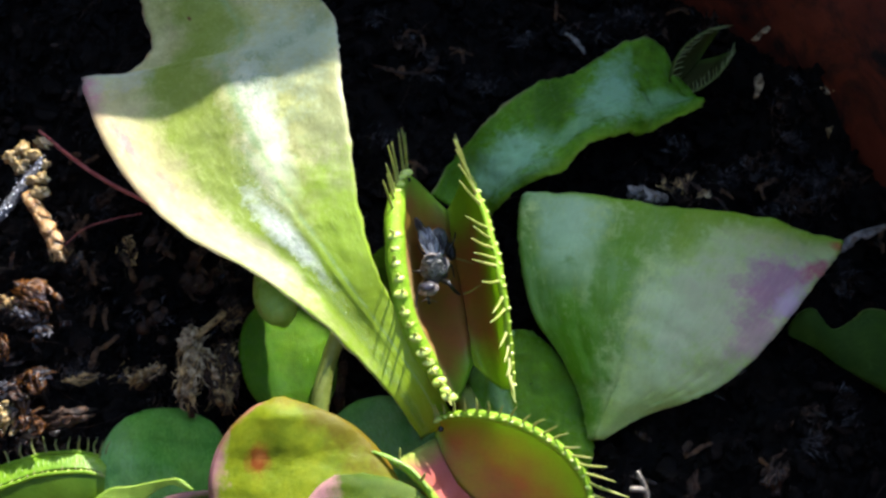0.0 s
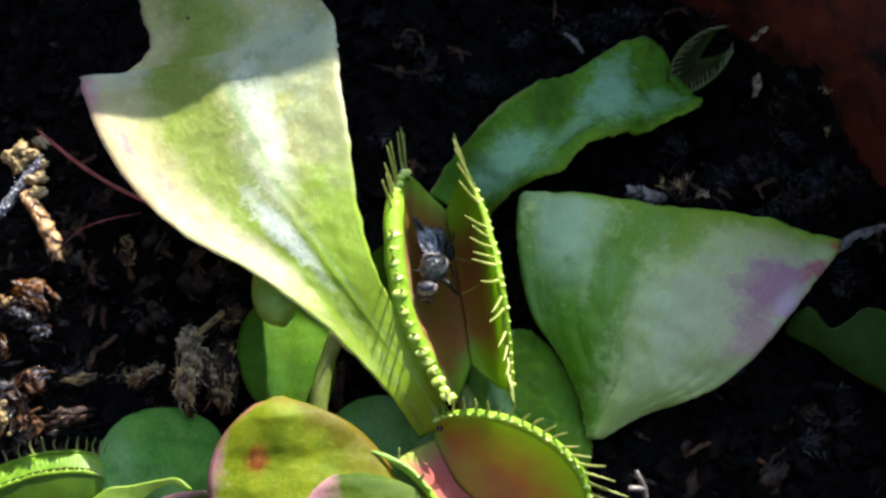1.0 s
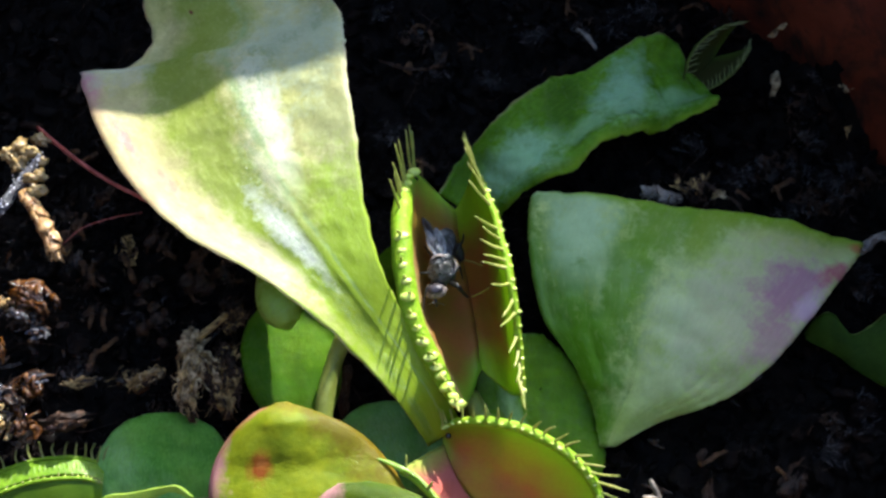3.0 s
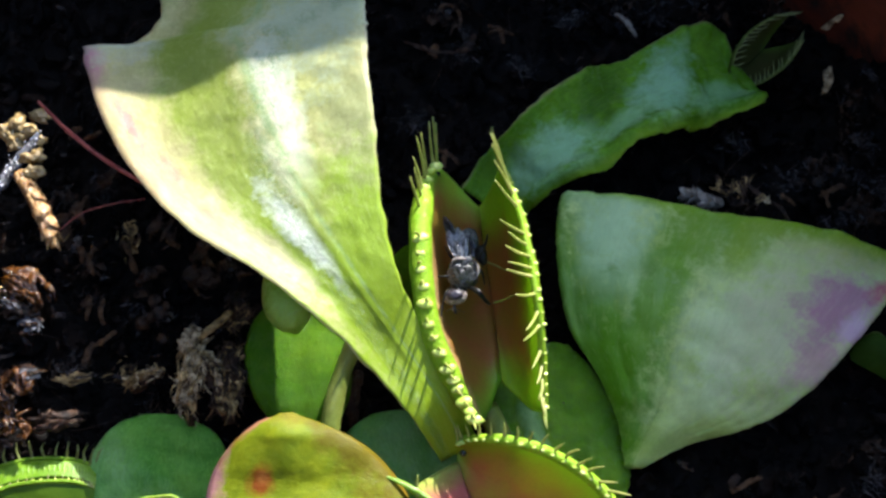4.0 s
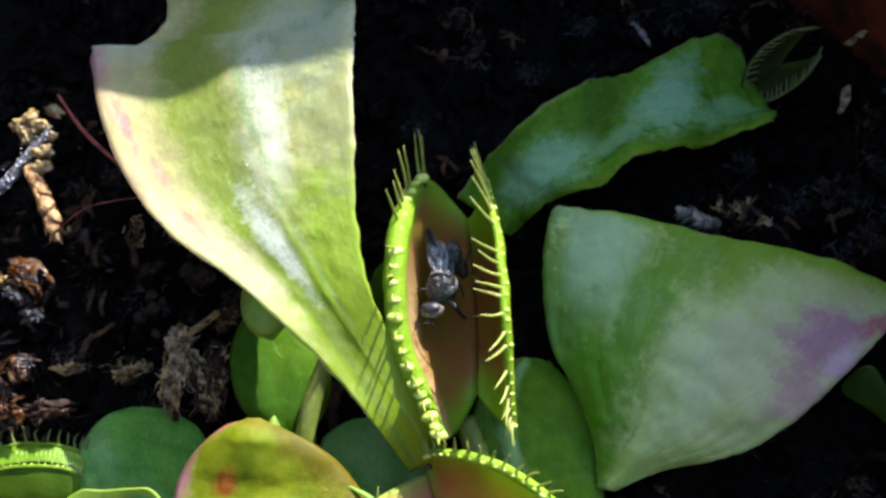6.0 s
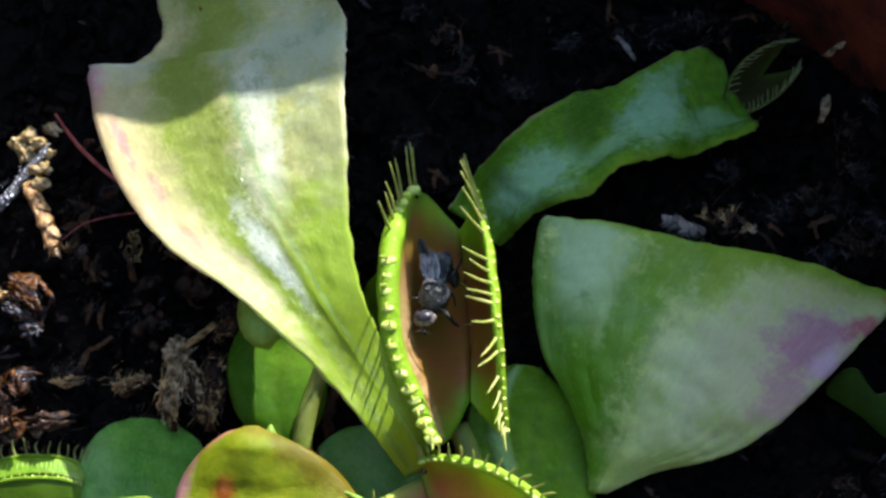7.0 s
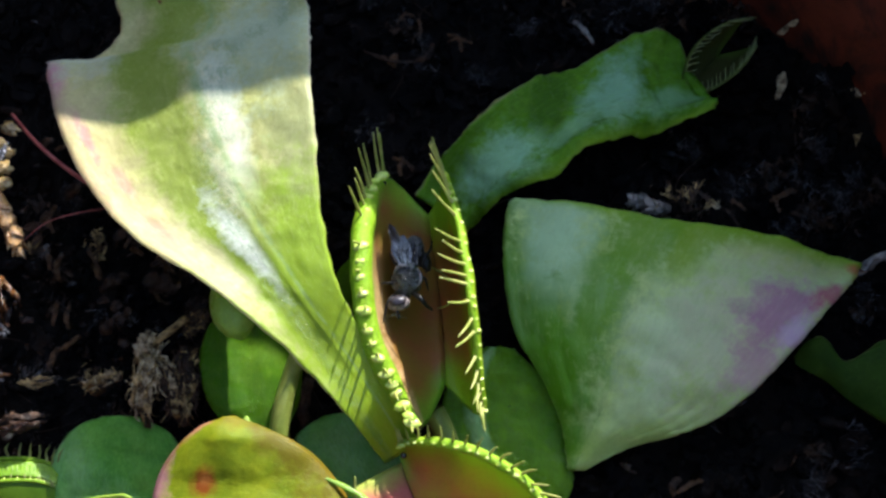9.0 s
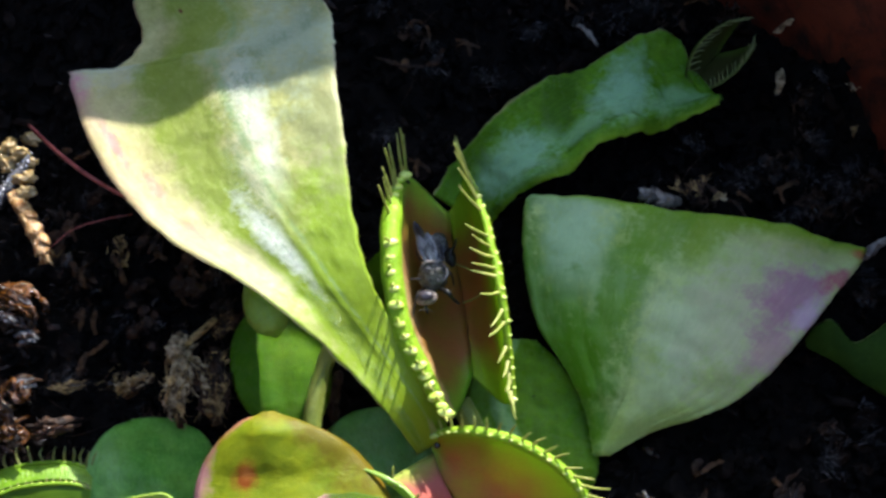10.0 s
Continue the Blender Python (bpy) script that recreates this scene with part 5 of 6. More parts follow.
def rolled_husk(name, path, radii, material, label, seed=0, sweep=3.6, turn=0.0, category="bark husk"):
    """A thin husk rolled half round its length, with torn ends and a wrinkled face."""
    top = new(name)
    tagged(top, label, category, "dry bits on the peat")

    r = random.Random(seed)
    for layer in range(9):
        o = Vector((r.uniform(-1, 1), r.uniform(-1, 1), r.uniform(-0.8, 0.3))) * max(radii) * 0.35
        a0 = r.uniform(0, 0.35)
        a1 = a0 + r.uniform(0.4, 0.75)
        sw, tn, sd = r.uniform(0.35, 1.0), turn + (layer / 8 - 0.5) * sweep * 0.9, seed * 11 + layer

        def point(u, v):
            t = a0 + (a1 - a0) * (u + 0.22 * noise.noise(Vector((v * 6, sd, 2))) * (1 if u > 0.5 else -1) * abs(2 * u - 1))
            p = spline(path, t) + o
            d = (spline(path, min(1, t + 0.05)) - spline(path, max(0, t - 0.05))).normalized()
            a = d.cross(Vector((0.05, 0.1, 1))).normalized()
            b = a.cross(d)
            x = min(max(t, 0), 1) * (len(radii) - 1)
            j = min(int(x), len(radii) - 2)
            rad = radii[j] + (radii[j + 1] - radii[j]) * (x - j)
            fold = abs(noise.noise(Vector((u * 2.5, v * 2, sd)))) + 0.22 * abs(noise.noise(Vector((u * 8, v * 5, sd + 5))))
            rad *= 0.55 + 1.1 * fold
            w = tn + 0.9 * noise.noise(Vector((u * 2.0, sd, 5))) + sw * (v - 0.5) * (0.25 + 0.9 * math.sin(math.pi * min(max(u, 0), 1))) * (1 + 0.7 * noise.noise(Vector((u * 6, sd, 8))))
            return p + a * math.sin(w) * rad * 1.25 + b * (math.cos(w) * rad * 0.9)
        sheet("flake", point, MAT[material if layer % 3 != 2 else "wetamber"], top, "", 30, 8, 0.06)
    return top


def lump(name, center, size, label, materials, count=9, strands=10, seed=0):
    """A torn lump of dead moss: crumpled flakes in a tangle of fine curved strands."""
    top = new(name)
    tagged(top, label, "dried moss", "dry bits on the peat")
    r = random.Random(seed)
    c = Vector(center)
    for k in range(count):
        p = c + Vector([r.gauss(0, x * 0.33) for x in size])
        v, f = crumple(p, r.uniform(0.6, 1.2) * size[0] * 0.7, r.uniform(0.4, 0.9) * size[1] * 0.5, seed * 13 + k, r)
        mesh_object("flake", v, f, MAT[r.choice(materials)], top)
    for m in set(materials):
        tangle = []
        for k in range(strands):
            p = c + Vector([r.gauss(0, x * 0.34) for x in size])
            d = Vector((r.gauss(-0.25, 0.45), r.gauss(-0.8, 0.5), r.gauss(0, 0.3))).normalized() * r.uniform(0.25, 0.8)
            e = Vector((r.uniform(-1, 1), r.uniform(-1, 1), r.uniform(-0.5, 1))) * 0.6
            rad = r.choice((0.04, 0.05, 0.07, 0.10, 0.15))
            tangle.append(tube([p - d, p - d * 0.4 + e * 0.7, p + d * 0.5 + e * 0.2, p + d], [rad * 0.5, rad, rad, rad * 0.3], 5, 8, 0.7, 0.8, k))
        mesh_object("tangle", *joined(tangle), MAT[m], top)
    return top


bits, amber = [], []
for k in range(7600):
    x, y = rng.uniform(-54, 56), rng.uniform(14, 98)
    if math.hypot(x - POT[0], y - POT[1]) > POT_R - 0.5:
        continue
    long_ = rng.choice((0.6, 0.9, 0.9, 1.3, 1.8, 2.6)) * rng.uniform(0.7, 1.3)
    c = Vector((x, y, soil_z(x, y) + rng.uniform(0.0, 1.3)))
    left = x < -35 - 0.06 * (60 - y) and y < 56
    if left and rng.random() < 0.22 or rng.random() < 0.012:
        amber.append(crumple(c + Vector((0, 0, 0.4)), long_, long_ * rng.uniform(0.15, 0.35), k, rng))
    else:
        bits.append(crumple(c, long_, long_ * rng.uniform(0.25, 0.7), k, rng))
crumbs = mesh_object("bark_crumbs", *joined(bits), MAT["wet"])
tagged(crumbs, "dark wet crumpled bark crumbs strewn on the peat", "bark crumbs", kind="stuff")
for piece in amber:
    tagged(mesh_object("bark_husk", *piece, MAT["wetamber"]), "wet amber-brown crumpled husk on the peat", "bark husk", "husks on the peat")
fibres = []
for k in range(110):
    x, y = rng.uniform(-48, 48), rng.uniform(18, 90)
    if math.hypot(x - POT[0], y - POT[1]) > POT_R - 2:
        continue
    z, a, L = soil_z(x, y) + rng.uniform(0.3, 1.4), rng.uniform(0, 6.283), rng.uniform(2, 6)
    p = Vector((x, y, z))
    d = Vector((math.cos(a), math.sin(a), rng.uniform(-0.2, 0.3))) * L * 0.5
    s = Vector((rng.uniform(-1, 1), rng.uniform(-1, 1), rng.uniform(-0.3, 0.6)))
    fibres.append(tube([p - d, p + s * 0.8, p + d], [0.03, 0.05, 0.02], 4, 6))
tagged(mesh_object("fibres", *joined(fibres), MAT["brown"]), "thin brown root fibres lying on the peat", "root fibres", kind="stuff")


def moss_shoot(name, path, radius, material, label, scales=26, seed=0, core="grey", flare=1.0):
    """A dried shoot: a stem with overlapping scale leaves."""
    top = new(name)
    tagged(top, label, "dried moss", "dry bits on the peat")
    rod("stem", path, [radius * 0.3, radius * 0.35, radius * 0.2], MAT[core], top, sides=7, steps=12, rough=0.3, seed=seed)
    r = random.Random(seed)
    for k in range(scales * 2):
        t = (k + 0.5) / (scales * 2)
        p = spline(path, t)
        d = (spline(path, min(1, t + 0.05)) - spline(path, max(0, t - 0.05))).normalized()
        a = d.cross(Vector((r.uniform(-1, 1), r.uniform(-1, 1), r.uniform(0.2, 1)))).normalized()
        rr = radius * (1.05 - 0.4 * t) * r.uniform(0.5, 1.25)
        tip_ = p + d * rr * r.uniform(0.9, 2.0) + a * rr * r.uniform(0.5, 1.5) * flare
        mesh_object("scale", *tube([p, p + a * rr * 0.8 + d * rr * 0.5, tip_], [rr * 0.25, rr * 0.46, rr * 0.36, rr * 0.06], 7, 6, 0.5, 0.8, k), MAT[material], top)
    return top


def husk(name, path, width, material, label, seed=0, cup=0.22):
    """A crumpled flake of bark or dead leaf."""
    top = new(name)
    tagged(top, label, "bark husk", "dry bits on the peat")

    def point(u, v):
        p = spline(path, u)
        d = (spline(path, min(1, u + 0.05)) - spline(path, max(0, u - 0.05))).normalized()
        s = d.cross(Vector((0.1, 0.2, 1))).normalized()
        w = width * 0.75 * (0.35 + 0.65 * math.sin(math.pi * u) ** 0.7) * (1 + 0.6 * noise.noise(Vector((u * 6, seed, 0))) + 0.3 * noise.noise(Vector((u * 17, seed, 4))))
        h = cup * width * ((2 * v - 1) ** 2 - 0.5) + 0.55 * width * noise.noise(Vector((u * 5, v * 4, seed * 3.1))) + 0.3 * width * noise.noise(Vector((u * 13, v * 7, seed)))
        return p + s * (v - 0.5) * w + Vector((0, 0, h))
    sheet("flake", point, MAT[material], top, "", 30, 12, 0.10 + 0.10 * width)
    return top


wet = rod("wet_stem", [(-45.82, 52.56, -1.6), (-44.36, 54.06, -1), (-42.79, 56.34, -0.4), (-40.99, 59.08, 0)], [0.62, 0.58, 0.6, 0.5], MAT["glitter"], None, sides=12, steps=30, rough=0.35, seed=3)
rw = random.Random(4)
drops = []
for k in range(90):
    c = spline([(-45.82, 52.56, -1.6), (-44.36, 54.06, -1), (-42.79, 56.34, -0.4), (-40.99, 59.08, 0)], rw.uniform(0.1, 1)) + Vector((rw.gauss(0, 0.34), rw.gauss(0, 0.34), rw.uniform(0.3, 0.62)))
    e = rw.uniform(0.03, 0.11)
    drops.append(ball(c, (e, e * rw.uniform(0.7, 1.3), e), rings=5, sides=7))
mesh_object("droplets", *joined(drops), MAT["droplet"], wet, "tiny bright water droplets")
tagged(wet, "wet grey glittering bit of stem on the peat", "twig", "dry bits on the peat")
scaly_shoot("dried_shoot", [(-42.12, 54.93, 0.3), (-41.04, 53.57, 0.2), (-39.84, 51.9, 0), (-38.93, 50.41, -0.3), (-38.47, 49.3, -0.6), (-38.14, 48.13, -1)], [0.75, 1.0, 1.05, 1.05, 0.8, 0.3], "scaly", "orange-brown scaly dry moss shoot with a tapering tip", 7, 3, 0.22, 32, "scaly")
for k, (c, half, a) in enumerate((
    ((-43.25, 60.11, 0.3), (0.7, 0.5, 0.5), 70), ((-41.96, 59.45, 0.4), (0.65, 0.45, 0.45), -10), ((-44.52, 59.42, 0), (0.65, 0.5, 0.45), 30), ((-43.32, 58.33, -0.2), (0.5, 0.75, 0.45), 10), ((-42.55, 58.89, 0.1), (0.5, 0.4, 0.4), 50), ((-43.87, 58.95, 0), (0.5, 0.45, 0.4), 10),
    ((-41.13, 56.56, 0.4), (0.85, 0.5, 0.48), 15), ((-40.75, 54.95, 0.5), (0.95, 0.48, 0.46), 5), ((-40.78, 58.49, 0), (0.45, 0.35, 0.35), 30), ((-42.21, 62.07, -1.8), (0.8, 0.5, 0.4), -10))):
    seed_body = new("dry_seed")
    tagged(seed_body, "plump glossy straw-yellow seed capsule on the peat", "seed", "seeds on the peat")
    m = pose(0, 0, 0, 0, 0, a)
    tip_ = Vector(c) + m.to_3x3() @ Vector((half[0] * 1.22, 0, 0.1))
    mesh_object("capsule", *ball(c, [h * 1.18 for h in half], (0, 0, a), 0.85, k, 14, 18), MAT["grain"], seed_body)
    rod("seed_tip", [Vector(c) + (tip_ - Vector(c)) * 0.5, Vector(c) + (tip_ - Vector(c)) * 0.8, tip_], [half[1] * 0.62, half[1] * 0.3, 0.05], MAT["grain"], seed_body, sides=8, steps=5)
def shag(name, spine, spread, label, materials, strands=60, flakes=7, seed=0, curl=0.5):
    """A torn hank of dead moss: a ragged core wrapped in curling strands that run along it, with some wider shreds."""
    top = new(name)
    tagged(top, label, "dried moss", "dry bits on the peat")
    r = random.Random(seed)
    long_ = (Vector(spine[-1]) - Vector(spine[0])).length
    rod("core", [Vector(p) - Vector((0, 0, spread * 0.5)) for p in spine], [spread * 0.35, spread * 0.6, spread * 0.55, spread * 0.3], MAT["brown"], top, sides=12, steps=16, rough=0.9, seed=seed)
    for m in sorted(set(materials)):
        tangle = []
        for k in range(round(strands * materials.count(m) / len(materials))):
            t0 = r.uniform(-0.05, 0.7)
            t1 = t0 + r.uniform(0.15, 0.42)
            a = r.uniform(-1.6, 1.6)
            side = Vector((math.sin(a), 0.3 * math.sin(a * 2), math.cos(a) * 0.8)) * spread * r.uniform(0.2, 1.15)
            path = []
            for q in range(6):
                t = t0 + (t1 - t0) * q / 5
                wob = Vector([r.uniform(-1, 1) for _ in range(3)]) * curl * spread * (0.3 + 0.5 * (q in (0, 5)))
                path.append(spline(spine, t) + side * (0.6 + 0.6 * math.sin(3.0 * min(max(t, 0), 1))) + wob)
            rad = r.choice((0.05, 0.07, 0.09, 0.12, 0.16))
            tangle.append(tube(path, [rad * 0.5, rad, rad * 0.9, rad * 0.2], 5, 12, 0.5, 0.7, k))
        mesh_object("tangle", *joined(tangle), MAT[m], top)
    for k in range(flakes):
        t0 = r.uniform(0.0, 0.45)
        t1 = t0 + r.uniform(0.3, 0.55)
        a, sd, wide = r.uniform(-1.3, 1.3), seed * 17 + k, spread * r.uniform(0.5, 1.0)
        off = Vector((math.sin(a), 0.15 * math.sin(a), math.cos(a) * 0.75)) * spread * r.uniform(0.55, 0.9)

        def point(u, v):
            p = spline(spine, t0 + (t1 - t0) * u) + off
            w = wide * (0.35 + 0.65 * math.sin(math.pi * u) ** 0.6) * (1 + 0.8 * noise.noise(Vector((u * 5, sd, 2.0 if v > 0.5 else 9.0))))
            fold = Vector((noise.noise(Vector((u * 3, v * 3, sd))), 0, noise.noise(Vector((u * 4, v * 5, sd + 4))))) * spread * 0.7
            return p + Vector((math.cos(a), 0.2, -math.sin(a) * 0.6)) * (v - 0.5) * w + fold
        sheet("flake", point, MAT[r.choice(materials)], top, "", 26, 10, 0.06)
    return top


def ragged_scrap(name, path, width, material, label, seed=0):
    """A stiff torn scrap with deep notches along its edges and a creased face."""
    top = new(name)
    tagged(top, label, "dried moss", "dry bits on the peat")

    def point(u, v):
        p = spline(path, u)
        d = (spline(path, min(1, u + 0.05)) - spline(path, max(0, u - 0.05))).normalized()
        s_ = d.cross(Vector((0.1, 0.2, 1))).normalized()
        w = width * (0.5 + 0.5 * math.sin(math.pi * u)) * (1 + 0.9 * noise.noise(Vector((u * 7, seed, 1.0 if v > 0.5 else 6.0))))
        return p + s_ * (v - 0.5) * w + Vector((0, 0, 0.5 * width * noise.noise(Vector((u * 4, v * 5, seed)))))
    sheet("flake", point, MAT[material], top, "", 28, 12, 0.12)
    return top


shag("moss_tuft", [(-23.75, 40.55, -1.8), (-24.22, 37.69, -1.6), (-24.62, 35.18, -2.6), (-24.31, 33.15, -4.2)], 1.0, "tan stringy torn tuft of dead moss", ("tan", "pale", "tan"), 60, 12, 35, 0.8)
shag("moss_tuft", [(-21.71, 40.76, -3.6), (-21.01, 37.68, -3.2), (-21.33, 35.58, -3.8), (-21.07, 33.61, -4.8)], 1.15, "tan and brown tangled lump of dead moss", ("tan", "brown", "brown"), 60, 12, 36, 1.1)
shag("moss_tuft", [(-25.2, 39.4, -2.4), (-23.6, 38.6, -2.0), (-22.4, 37.0, -2.6), (-22.0, 35.6, -3.8)], 0.9, "tan torn strip of dead moss", ("tan", "pale", "brown"), 40, 9, 41, 0.9)
shag("moss_tuft", [(-29.9, 36.0, -3.8), (-29.0, 36.7, -3.0), (-28.2, 37.2, -2.9), (-27.28, 37.68, -3.2)], 1.1, "grey-tan rounded lump of dead moss", ("pale", "tan", "tan"), 36, 8, 37, 0.6)
shag("moss_tuft", [(-20.3, 43.9, -2.8), (-20.9, 42.9, -3.2), (-21.7, 41.9, -3.6)], 0.8, "brown wispy tuft of dead moss by a bud", ("brown", "tan", "brown"), 40, 3, 38, 1.2)
ragged_scrap("moss_tuft", [(-25.3, 38.8, -1.0), (-24.8, 39.6, -0.6), (-24.3, 40.4, -0.5), (-24.0, 41.1, -1.0)], 1.5, "pale", "pale ragged scrap of dead moss", 34)
lump("moss_tuft", (-29.36, 43.79, -5), (2.0, 3.0, 1.0), "dark brown torn tuft of dead moss", ("brown",), 8, 10, 39)
lump("moss_tuft", (-25.07, 46.9, -5), (2.0, 3.4, 1.0), "dark brown torn tuft of dead moss", ("brown",), 9, 10, 40)
rod("twig", [(-21.4, 42.9, -1.6), (-22.77, 41.18, -1.2), (-24.61, 39.79, -1.5), (-25.8, 38.7, -2.6)], [0.3, 0.36, 0.36, 0.42, 0.3], MAT["tan"], None, sides=8, steps=12, rough=0.3)
tagged(bpy.data.objects["twig"], "short grey-tan broken twig on the peat", "twig", "dry bits on the peat")
for k, (pts, w, m) in enumerate((
    ([(-26.4, 48.79, -5), (-25.19, 50.02, -4.2), (-24.21, 51.88, -5)], 1.6, "brown"),
    ([(-36.6, 55.96, -5), (-35.37, 56.99, -4.4), (-34.83, 58.66, -5)], 1.4, "brown"),
    ([(-31.63, 46.69, -6), (-30.21, 47.53, -5), (-29.21, 48.6, -6)], 1.5, "brown"),
    ([(-10.13, 33.77, -7), (-10.22, 36.04, -5), (-9.88, 38.97, -5)], 1.6, "brown"),
    ([(13.98, 78.98, -6), (15.09, 77.11, -5), (16.11, 76.27, -6)], 0.7, "grey"),
    ([(-7.88, 74.33, -5.4), (-5.28, 72.82, -4.6), (-2.46, 72.94, -5)], 0.4, "brown"),
    ([(-2.46, 72.94, -5), (-1.19, 73.29, -4.4), (-0.57, 75.2, -5)], 0.9, "brown"),
)):
    husk("bark_flake", pts, w, m, {"amber": "wet amber curled husk on the peat", "grey": "wet grey bark flake", "brown": "brown curled bark flake", "pale": "pale dry bark flake"}[m], 40 + k)
for k, (pts, rad, m, sweep, turn, label) in enumerate((
    ([(-43.22, 45.84, -2.8), (-41.14, 45.01, -2), (-39.31, 43.6, -1.8), (-38.23, 42.12, -2.6)], [0.6, 1.2, 1.3, 0.6], "amber", 3.2, 0.5, "wet amber curled husk on the peat"),
    ([(-44.79, 44.77, -2.6), (-43.12, 44.04, -2), (-41.56, 43.32, -2)], [0.5, 0.55, 0.25], "tan", 4.0, 0.0, "frayed tan husk on the peat"),
    ([(-42.4, 43.16, -1.6), (-40.99, 42.56, -1.3), (-39.73, 41.93, -1.8)], [0.3, 0.4, 0.3], "glitter", 4.5, 0.0, "wet grey bark sliver on the peat"),
    ([(-40.69, 41.01, -2.8), (-39.19, 41.13, -2.2), (-38.1, 40.77, -2.8)], [0.4, 0.75, 0.3], "glitter", 3.4, -0.4, "wet grey bark sliver on the peat"),
    ([(-44.03, 40.61, -3), (-42.9, 39.68, -2.4), (-42.44, 38.26, -3)], [0.5, 0.7, 0.4], "amber", 3.2, 0.6, "wet amber curled husk on the peat"),
    ([(-40.75, 35.85, -2), (-38.84, 36.28, -1.6), (-36.95, 36.94, -2.2)], [0.35, 0.5, 0.35], "glitter", 4.2, 0.2, "wet grey bark sliver on the peat"),
    ([(-43.07, 34.62, -2.4), (-41.77, 35.02, -1.9), (-40.57, 35.39, -2)], [0.5, 0.6, 0.3], "glitter", 3.8, 0.0, "wet grey bark sliver on the peat"),
    ([(-41.36, 35.32, -2.8), (-39.17, 34.71, -2), (-37.86, 34.51, -2.4)], [1.0, 1.5, 0.8], "amber", 2.8, -0.9, "wet amber curled husk on the peat"),
    ([(-39.21, 34.46, -2.6), (-39.52, 32.89, -2.6), (-39.2, 31.67, -3), (-39.36, 30.41, -3.6)], [1.2, 0.6, 1.0, 0.4], "amber", 3.4, 0.3, "wet amber curled husk on the peat"),
    ([(-42.33, 34.13, -3), (-41.48, 32.61, -2.8), (-41.81, 30.68, -3.4)], [0.8, 1.1, 0.6], "grain", 3.2, 0.4, "wet straw-coloured husk on the peat"),
    ([(-38.2, 32.35, -3.8), (-35.84, 32.67, -3), (-33.33, 33.37, -3.8)], [0.5, 0.8, 0.4], "brown", 3.4, 0.2, "brown curled bark flake on the peat"),
    ([(-37.29, 37.11, -4.4), (-35.18, 36.68, -3.8), (-33.21, 37.35, -4.4)], [0.3, 0.45, 0.2], "tan", 3.8, 0.0, "thin tan curled bark flake"),
    ([(23.03, 25.12, -5), (23.56, 26.37, -4.4), (24.04, 28.04, -5)], [0.25, 0.45, 0.2], "brown", 3.6, 0.0, "narrow brown curled bark flake"),
    ([(30.72, 26.18, -5.4), (31.66, 27.72, -4.6), (33.21, 29.8, -5)], [0.9, 0.7, 0.2], "brown", 3.6, 0.2, "brown cone-shaped curl of bark"),
)):
    rolled_husk("bark_flake", pts, rad, m, label, 40 + k, sweep, turn)
scaly_shoot("dried_shoot", [(23.31, 56.24, -3.2), (22.06, 56.16, -2.8), (20.81, 56.62, -2.8), (19.49, 57.17, -3.2)], [0.5, 0.75, 0.65, 0.3], "grey", "whitish grey scaly dry moss shoot beside the wide leaf", 8, 5, 0.7, 61, "tan")
lump("moss_tuft", (24.9, 58.48, -4.4), (3.0, 1.5, 0.7), "brown stringy scrap of dead moss", ("brown", "tan"), 7, 14, 62)
lump("moss_tuft", (27.54, 57.5, -4.6), (0.8, 0.6, 0.4), "small pale scrap of dead moss", ("pale", "tan"), 5, 3, 63)
lump("moss_tuft", (42.5, 70.95, -4), (1.6, 2.0, 0.8), "pale brown crumpled scrap of dead moss", ("tan", "pale"), 8, 8, 64)
lump("moss_tuft", (42.34, 65.42, -5), (0.7, 0.7, 0.4), "small pale scrap of dead moss", ("tan",), 4, 3, 65)
for k, (x, y) in enumerate(((38.47, 58.17, -6)[:2], (42.96, 59.88, -6)[:2], (37.3, 68.4, -6)[:2], (33.38, 61.27, -6)[:2], (30.97, 80.55, -6)[:2], (23.87, 81.34, -6)[:2], (14.05, 80.55, -6)[:2], (-4.14, 78.98, -6)[:2], (44.99, 61.27, -6)[:2])):
    lump("moss_tuft", (x, y, soil_z(x, y) + 0.9), (2.6, 2.2, 0.7), "dark brown torn scrap of dead moss", ("brown", "chips"), 3, 16, 80 + k)
# brown shreds and grey wet wisps half sunk in the peat
def wisp(c, wide, seed):
    """A flat fuzzy wisp of wet moss: short tapering strands that mostly run one way."""
    r = random.Random(seed)
    lean = r.uniform(0, 3.14)
    strands = []
    for k in range(22):
        p = c + Vector((r.gauss(0, wide * 0.3), r.gauss(0, wide * 0.3), r.uniform(-0.2, 0.35)))
        a = lean + r.gauss(0, 0.7)
        d = Vector((math.cos(a), math.sin(a), r.gauss(0, 0.25))) * r.uniform(0.2, 0.9)
        e = Vector((r.uniform(-1, 1), r.uniform(-1, 1), r.uniform(0, 1))) * 0.35
        rad = r.choice((0.03, 0.04, 0.05, 0.08))
        strands.append(tube([p - d, p + e, p + d], [rad * 0.4, rad, rad * 0.3], 4, 5, 0.6, 0.5, k))
    ob = mesh_object("moss_wisp", *joined(strands), MAT["sliver"])
    tagged(ob, "wet dark grey wisp of moss in the peat", "dried moss", "wisps in the peat")


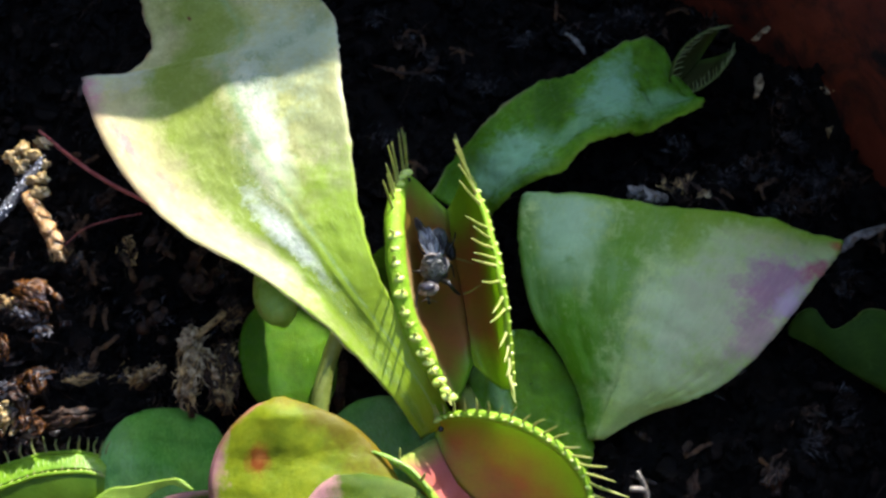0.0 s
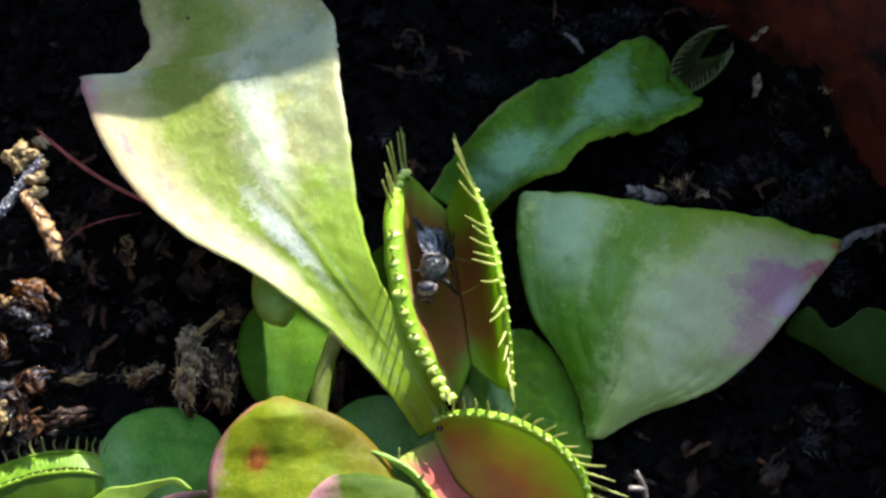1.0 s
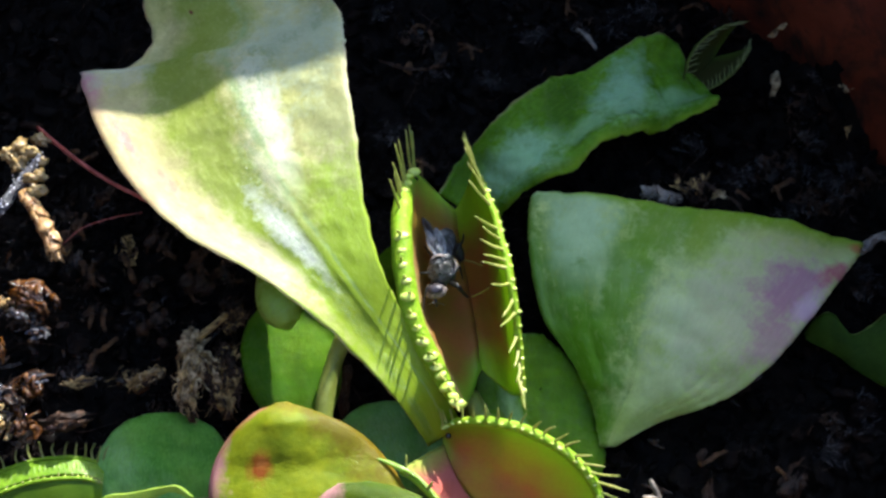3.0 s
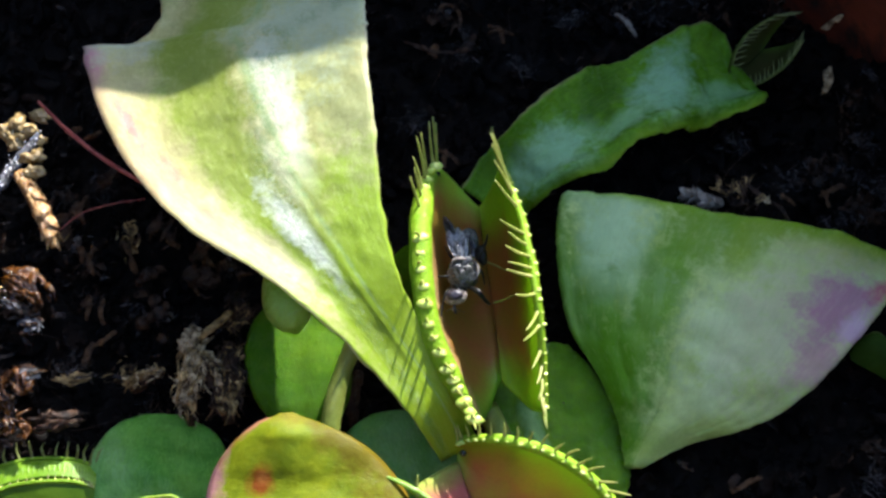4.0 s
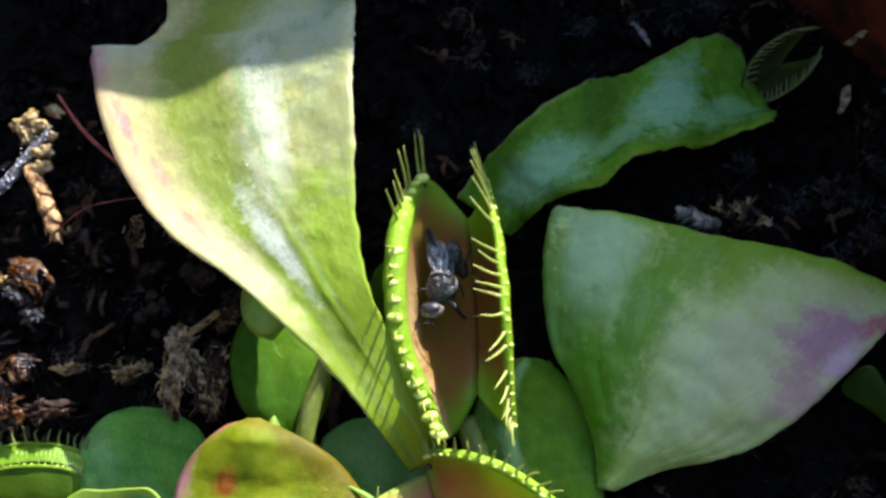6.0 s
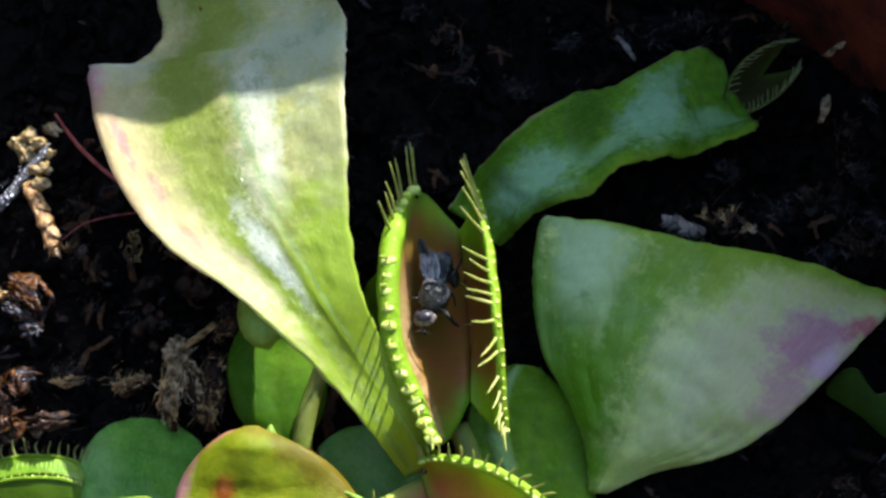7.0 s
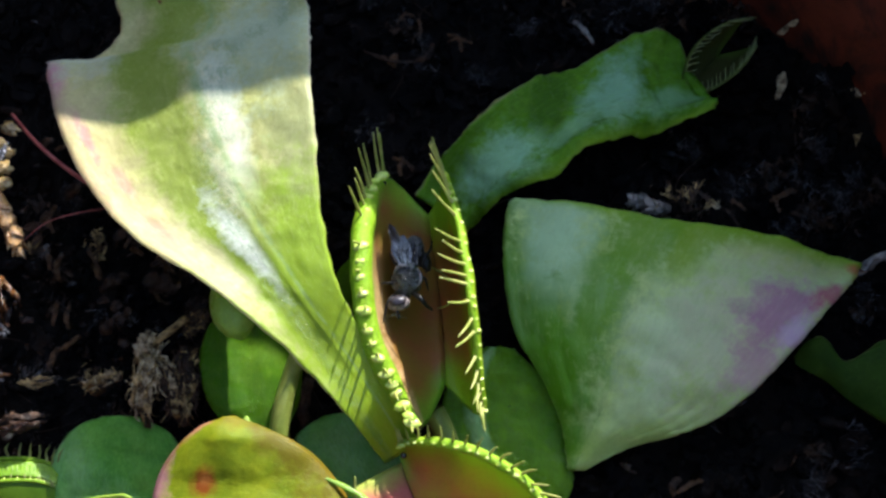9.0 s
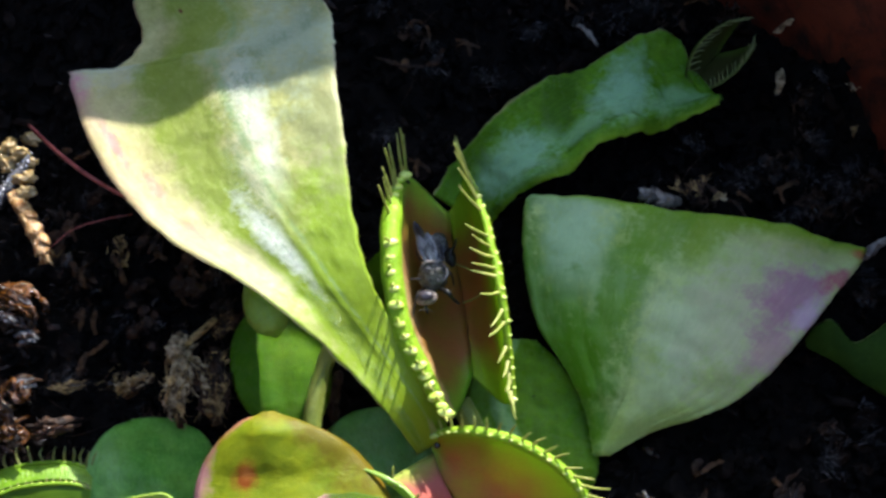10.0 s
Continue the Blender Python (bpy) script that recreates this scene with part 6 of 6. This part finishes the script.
shred = random.Random(12)
for k, (x, y, z, m) in enumerate((
    (-36.0, 49.2, -6, "shred"), (-32.2, 49.2, -6, "shred"), (-28.7, 51.8, -6, "shred"), (-24.9, 49.2, -6, "shred"), (-22.7, 49.0, -5.5, "shred"), (-36.5, 57.8, -6, "sliver"), (-37.7, 53.1, -6, "shred"),
    (-33.6, 59.2, -6, "sliver"), (-30.3, 44.4, -6.5, "sliver"), (-33.4, 40.7, -6.5, "shred"), (-35.6, 44.6, -6.4, "shred"), (-27.6, 47.0, -6, "shred"), (-38.6, 63.6, -6, "shred"), (-36.0, 38.2, -6, "sliver"),
    (25.7, 64.8, -6, "sliver"), (30.9, 61.3, -6, "sliver"), (33.8, 59.2, -6, "shred"), (39.8, 59.2, -6, "sliver"), (38.0, 64.1, -6, "sliver"), (41.9, 48.6, -6, "sliver"), (44.9, 52.5, -6, "shred"), (36.6, 60.6, -6, "sliver"),
    (41.2, 61.6, -6, "sliver"), (35.0, 56.6, -6, "sliver"), (38.7, 71.5, -5, "sliver"), (24.5, 30.2, -6.5, "shred"), (32.4, 27.9, -6, "shred"), (40.2, 34.9, -7, "sliver"), (36.9, 31.0, -6.4, "sliver"),
    (-5.3, 73.3, -5.5, "shred"), (-1.5, 72.9, -5, "sliver"), (4.2, 70.6, -6, "sliver"), (-2.9, 79.0, -6, "shred"), (7.5, 79.0, -6, "sliver"), (14.6, 78.2, -6, "sliver"), (-8.1, 80.6, -6, "sliver"), (2.3, 75.1, -6, "shred"),
    (14.1, 81.3, -6, "shred"), (21.8, 81.0, -5.5, "sliver"), (18.4, 79.4, -6, "sliver"), (26.5, 80.0, -6, "shred"), (-6.0, 66.4, -6.5, "sliver"), (-3.0, 62.0, -6.5, "shred"), (30.0, 57.9, -5.6, "shred"))):
    for twin in range(2):
        c = Vector((x + shred.gauss(0, 0.9), y + shred.gauss(0, 0.9), max(z, soil_z(x, y) + 0.9) + shred.uniform(-0.2, 0.5)))
        if m == "sliver":
            wisp(c, 2.2, 300 + k * 2 + twin)
            continue
        a = shred.gauss(1.9, 0.6)
        d = Vector((math.cos(a), math.sin(a), shred.uniform(-0.2, 0.2))) * shred.uniform(0.6, 1.5)
        bow = Vector((shred.uniform(-0.5, 0.5), shred.uniform(-0.5, 0.5), shred.uniform(0.1, 0.6)))
        husk("bark_flake", [c - d, c + bow, c + d], shred.uniform(0.4, 0.9), "shred", "brown torn bark shred in the peat", 300 + k * 2 + twin, 0.35)
spots = random.Random(5)
for k in range(26):
    x, y = spots.uniform(-44, -22), spots.uniform(28, 62)
    lump("moss_tuft", (x, y, soil_z(x, y) + 0.9), (spots.uniform(1.6, 2.8), spots.uniform(1.2, 2.4), 0.6), "brown torn scrap of dead moss on wet peat", ("brown", "brown", "tan") if spots.random() < 0.3 else ("brown", "chips"), 3, 16, 120 + k)
for k in range(16):
    x, y = spots.uniform(16, 44), spots.uniform(26, 72)
    lump("moss_tuft", (x, y, soil_z(x, y) + 0.9), (spots.uniform(1.6, 2.8), spots.uniform(1.2, 2.4), 0.6), "dark brown torn scrap of dead moss", ("brown", "chips"), 3, 14, 150 + k)
fork = new("dry_stalk")
tagged(fork, "pale forked dry stalk standing in the peat", "stalk")
rod("stalk", [(19.42, 24.6, -6), (19.09, 26.1, -4.6), (18.37, 27.68, -4)], [0.3, 0.3, 0.2], MAT["grey"], fork, sides=8, steps=10)
rod("side_branch", [(19.08, 25.99, -4.6), (18.42, 26.05, -4.4), (17.65, 26.1, -4.6)], [0.3, 0.3, 0.26], MAT["grey"], fork, sides=8, steps=6)
for k, (pts, w, m) in enumerate((
    ([(34.77, 76.99, -4.5), (35.9, 77.65, -3.6), (37.86, 78.47, -2.5)], 0.45, "pale"),
    ([(35.05, 72.13, -4), (34.95, 70.54, -3.6), (34.56, 69.48, -4)], 0.6, "pale"),
    ([(40.97, 76.79, -4), (41.02, 78.37, -3), (40.8, 80.07, -3)], 0.8, "grey"),
    ([(44.39, 74.14, -4), (46.73, 74.25, -3.4), (49.85, 75.03, -3)], 0.8, "pale"),
    ([(40.45, 50.71, -5), (41.76, 51.86, -4), (43.81, 52.77, -3.6), (47.03, 53.74, -4)], 0.8, "grey"),
)):
    moss_shoot("dried_shoot", pts, w, m, {"pale": "pale dry moss shoot on dark peat", "grey": "grey dry moss shoot on dark peat"}[m], 14, 70 + k, m, 0.7)
stalk = rod("dry_stalk", [(-43.95, 65.49, -5), (-38.96, 60.43, -1.8), (-34.4, 56.89, -0.7), (-29.41, 53.93, 0)], [0.18, 0.22, 0.22, 0.2], MAT["redstem"], None, sides=8, steps=20)
tagged(stalk, "thin dry red stalk over the peat", "stalk")
thread = rod("root_fibre", [(-38.2, 49.98, -1.5), (-36.13, 51.69, -1), (-33.28, 52.57, -0.6), (-30.33, 53.11, -0.4)], [0.05, 0.05, 0.04], MAT["redstem"], None, sides=6, steps=20)
tagged(thread, "hair-thin reddish root fibre", "root fibre")


def motions():
    """The plant keeps still; the added shadow caster shifts a little towards the pot, to move its shadow edge."""
    sway = [(0.0, -0.9), (4.0, -0.8), (5.0, -0.8), (6.0, -0.9), (7.5, -2.2), (8.5, -2.3), (9.5, -3.1), (10.0, -1.8)]
    walk(screen, [(t, CASTER_POSE @ pose(0, s * 0.001, 0)) for t, s in sway])


motions()
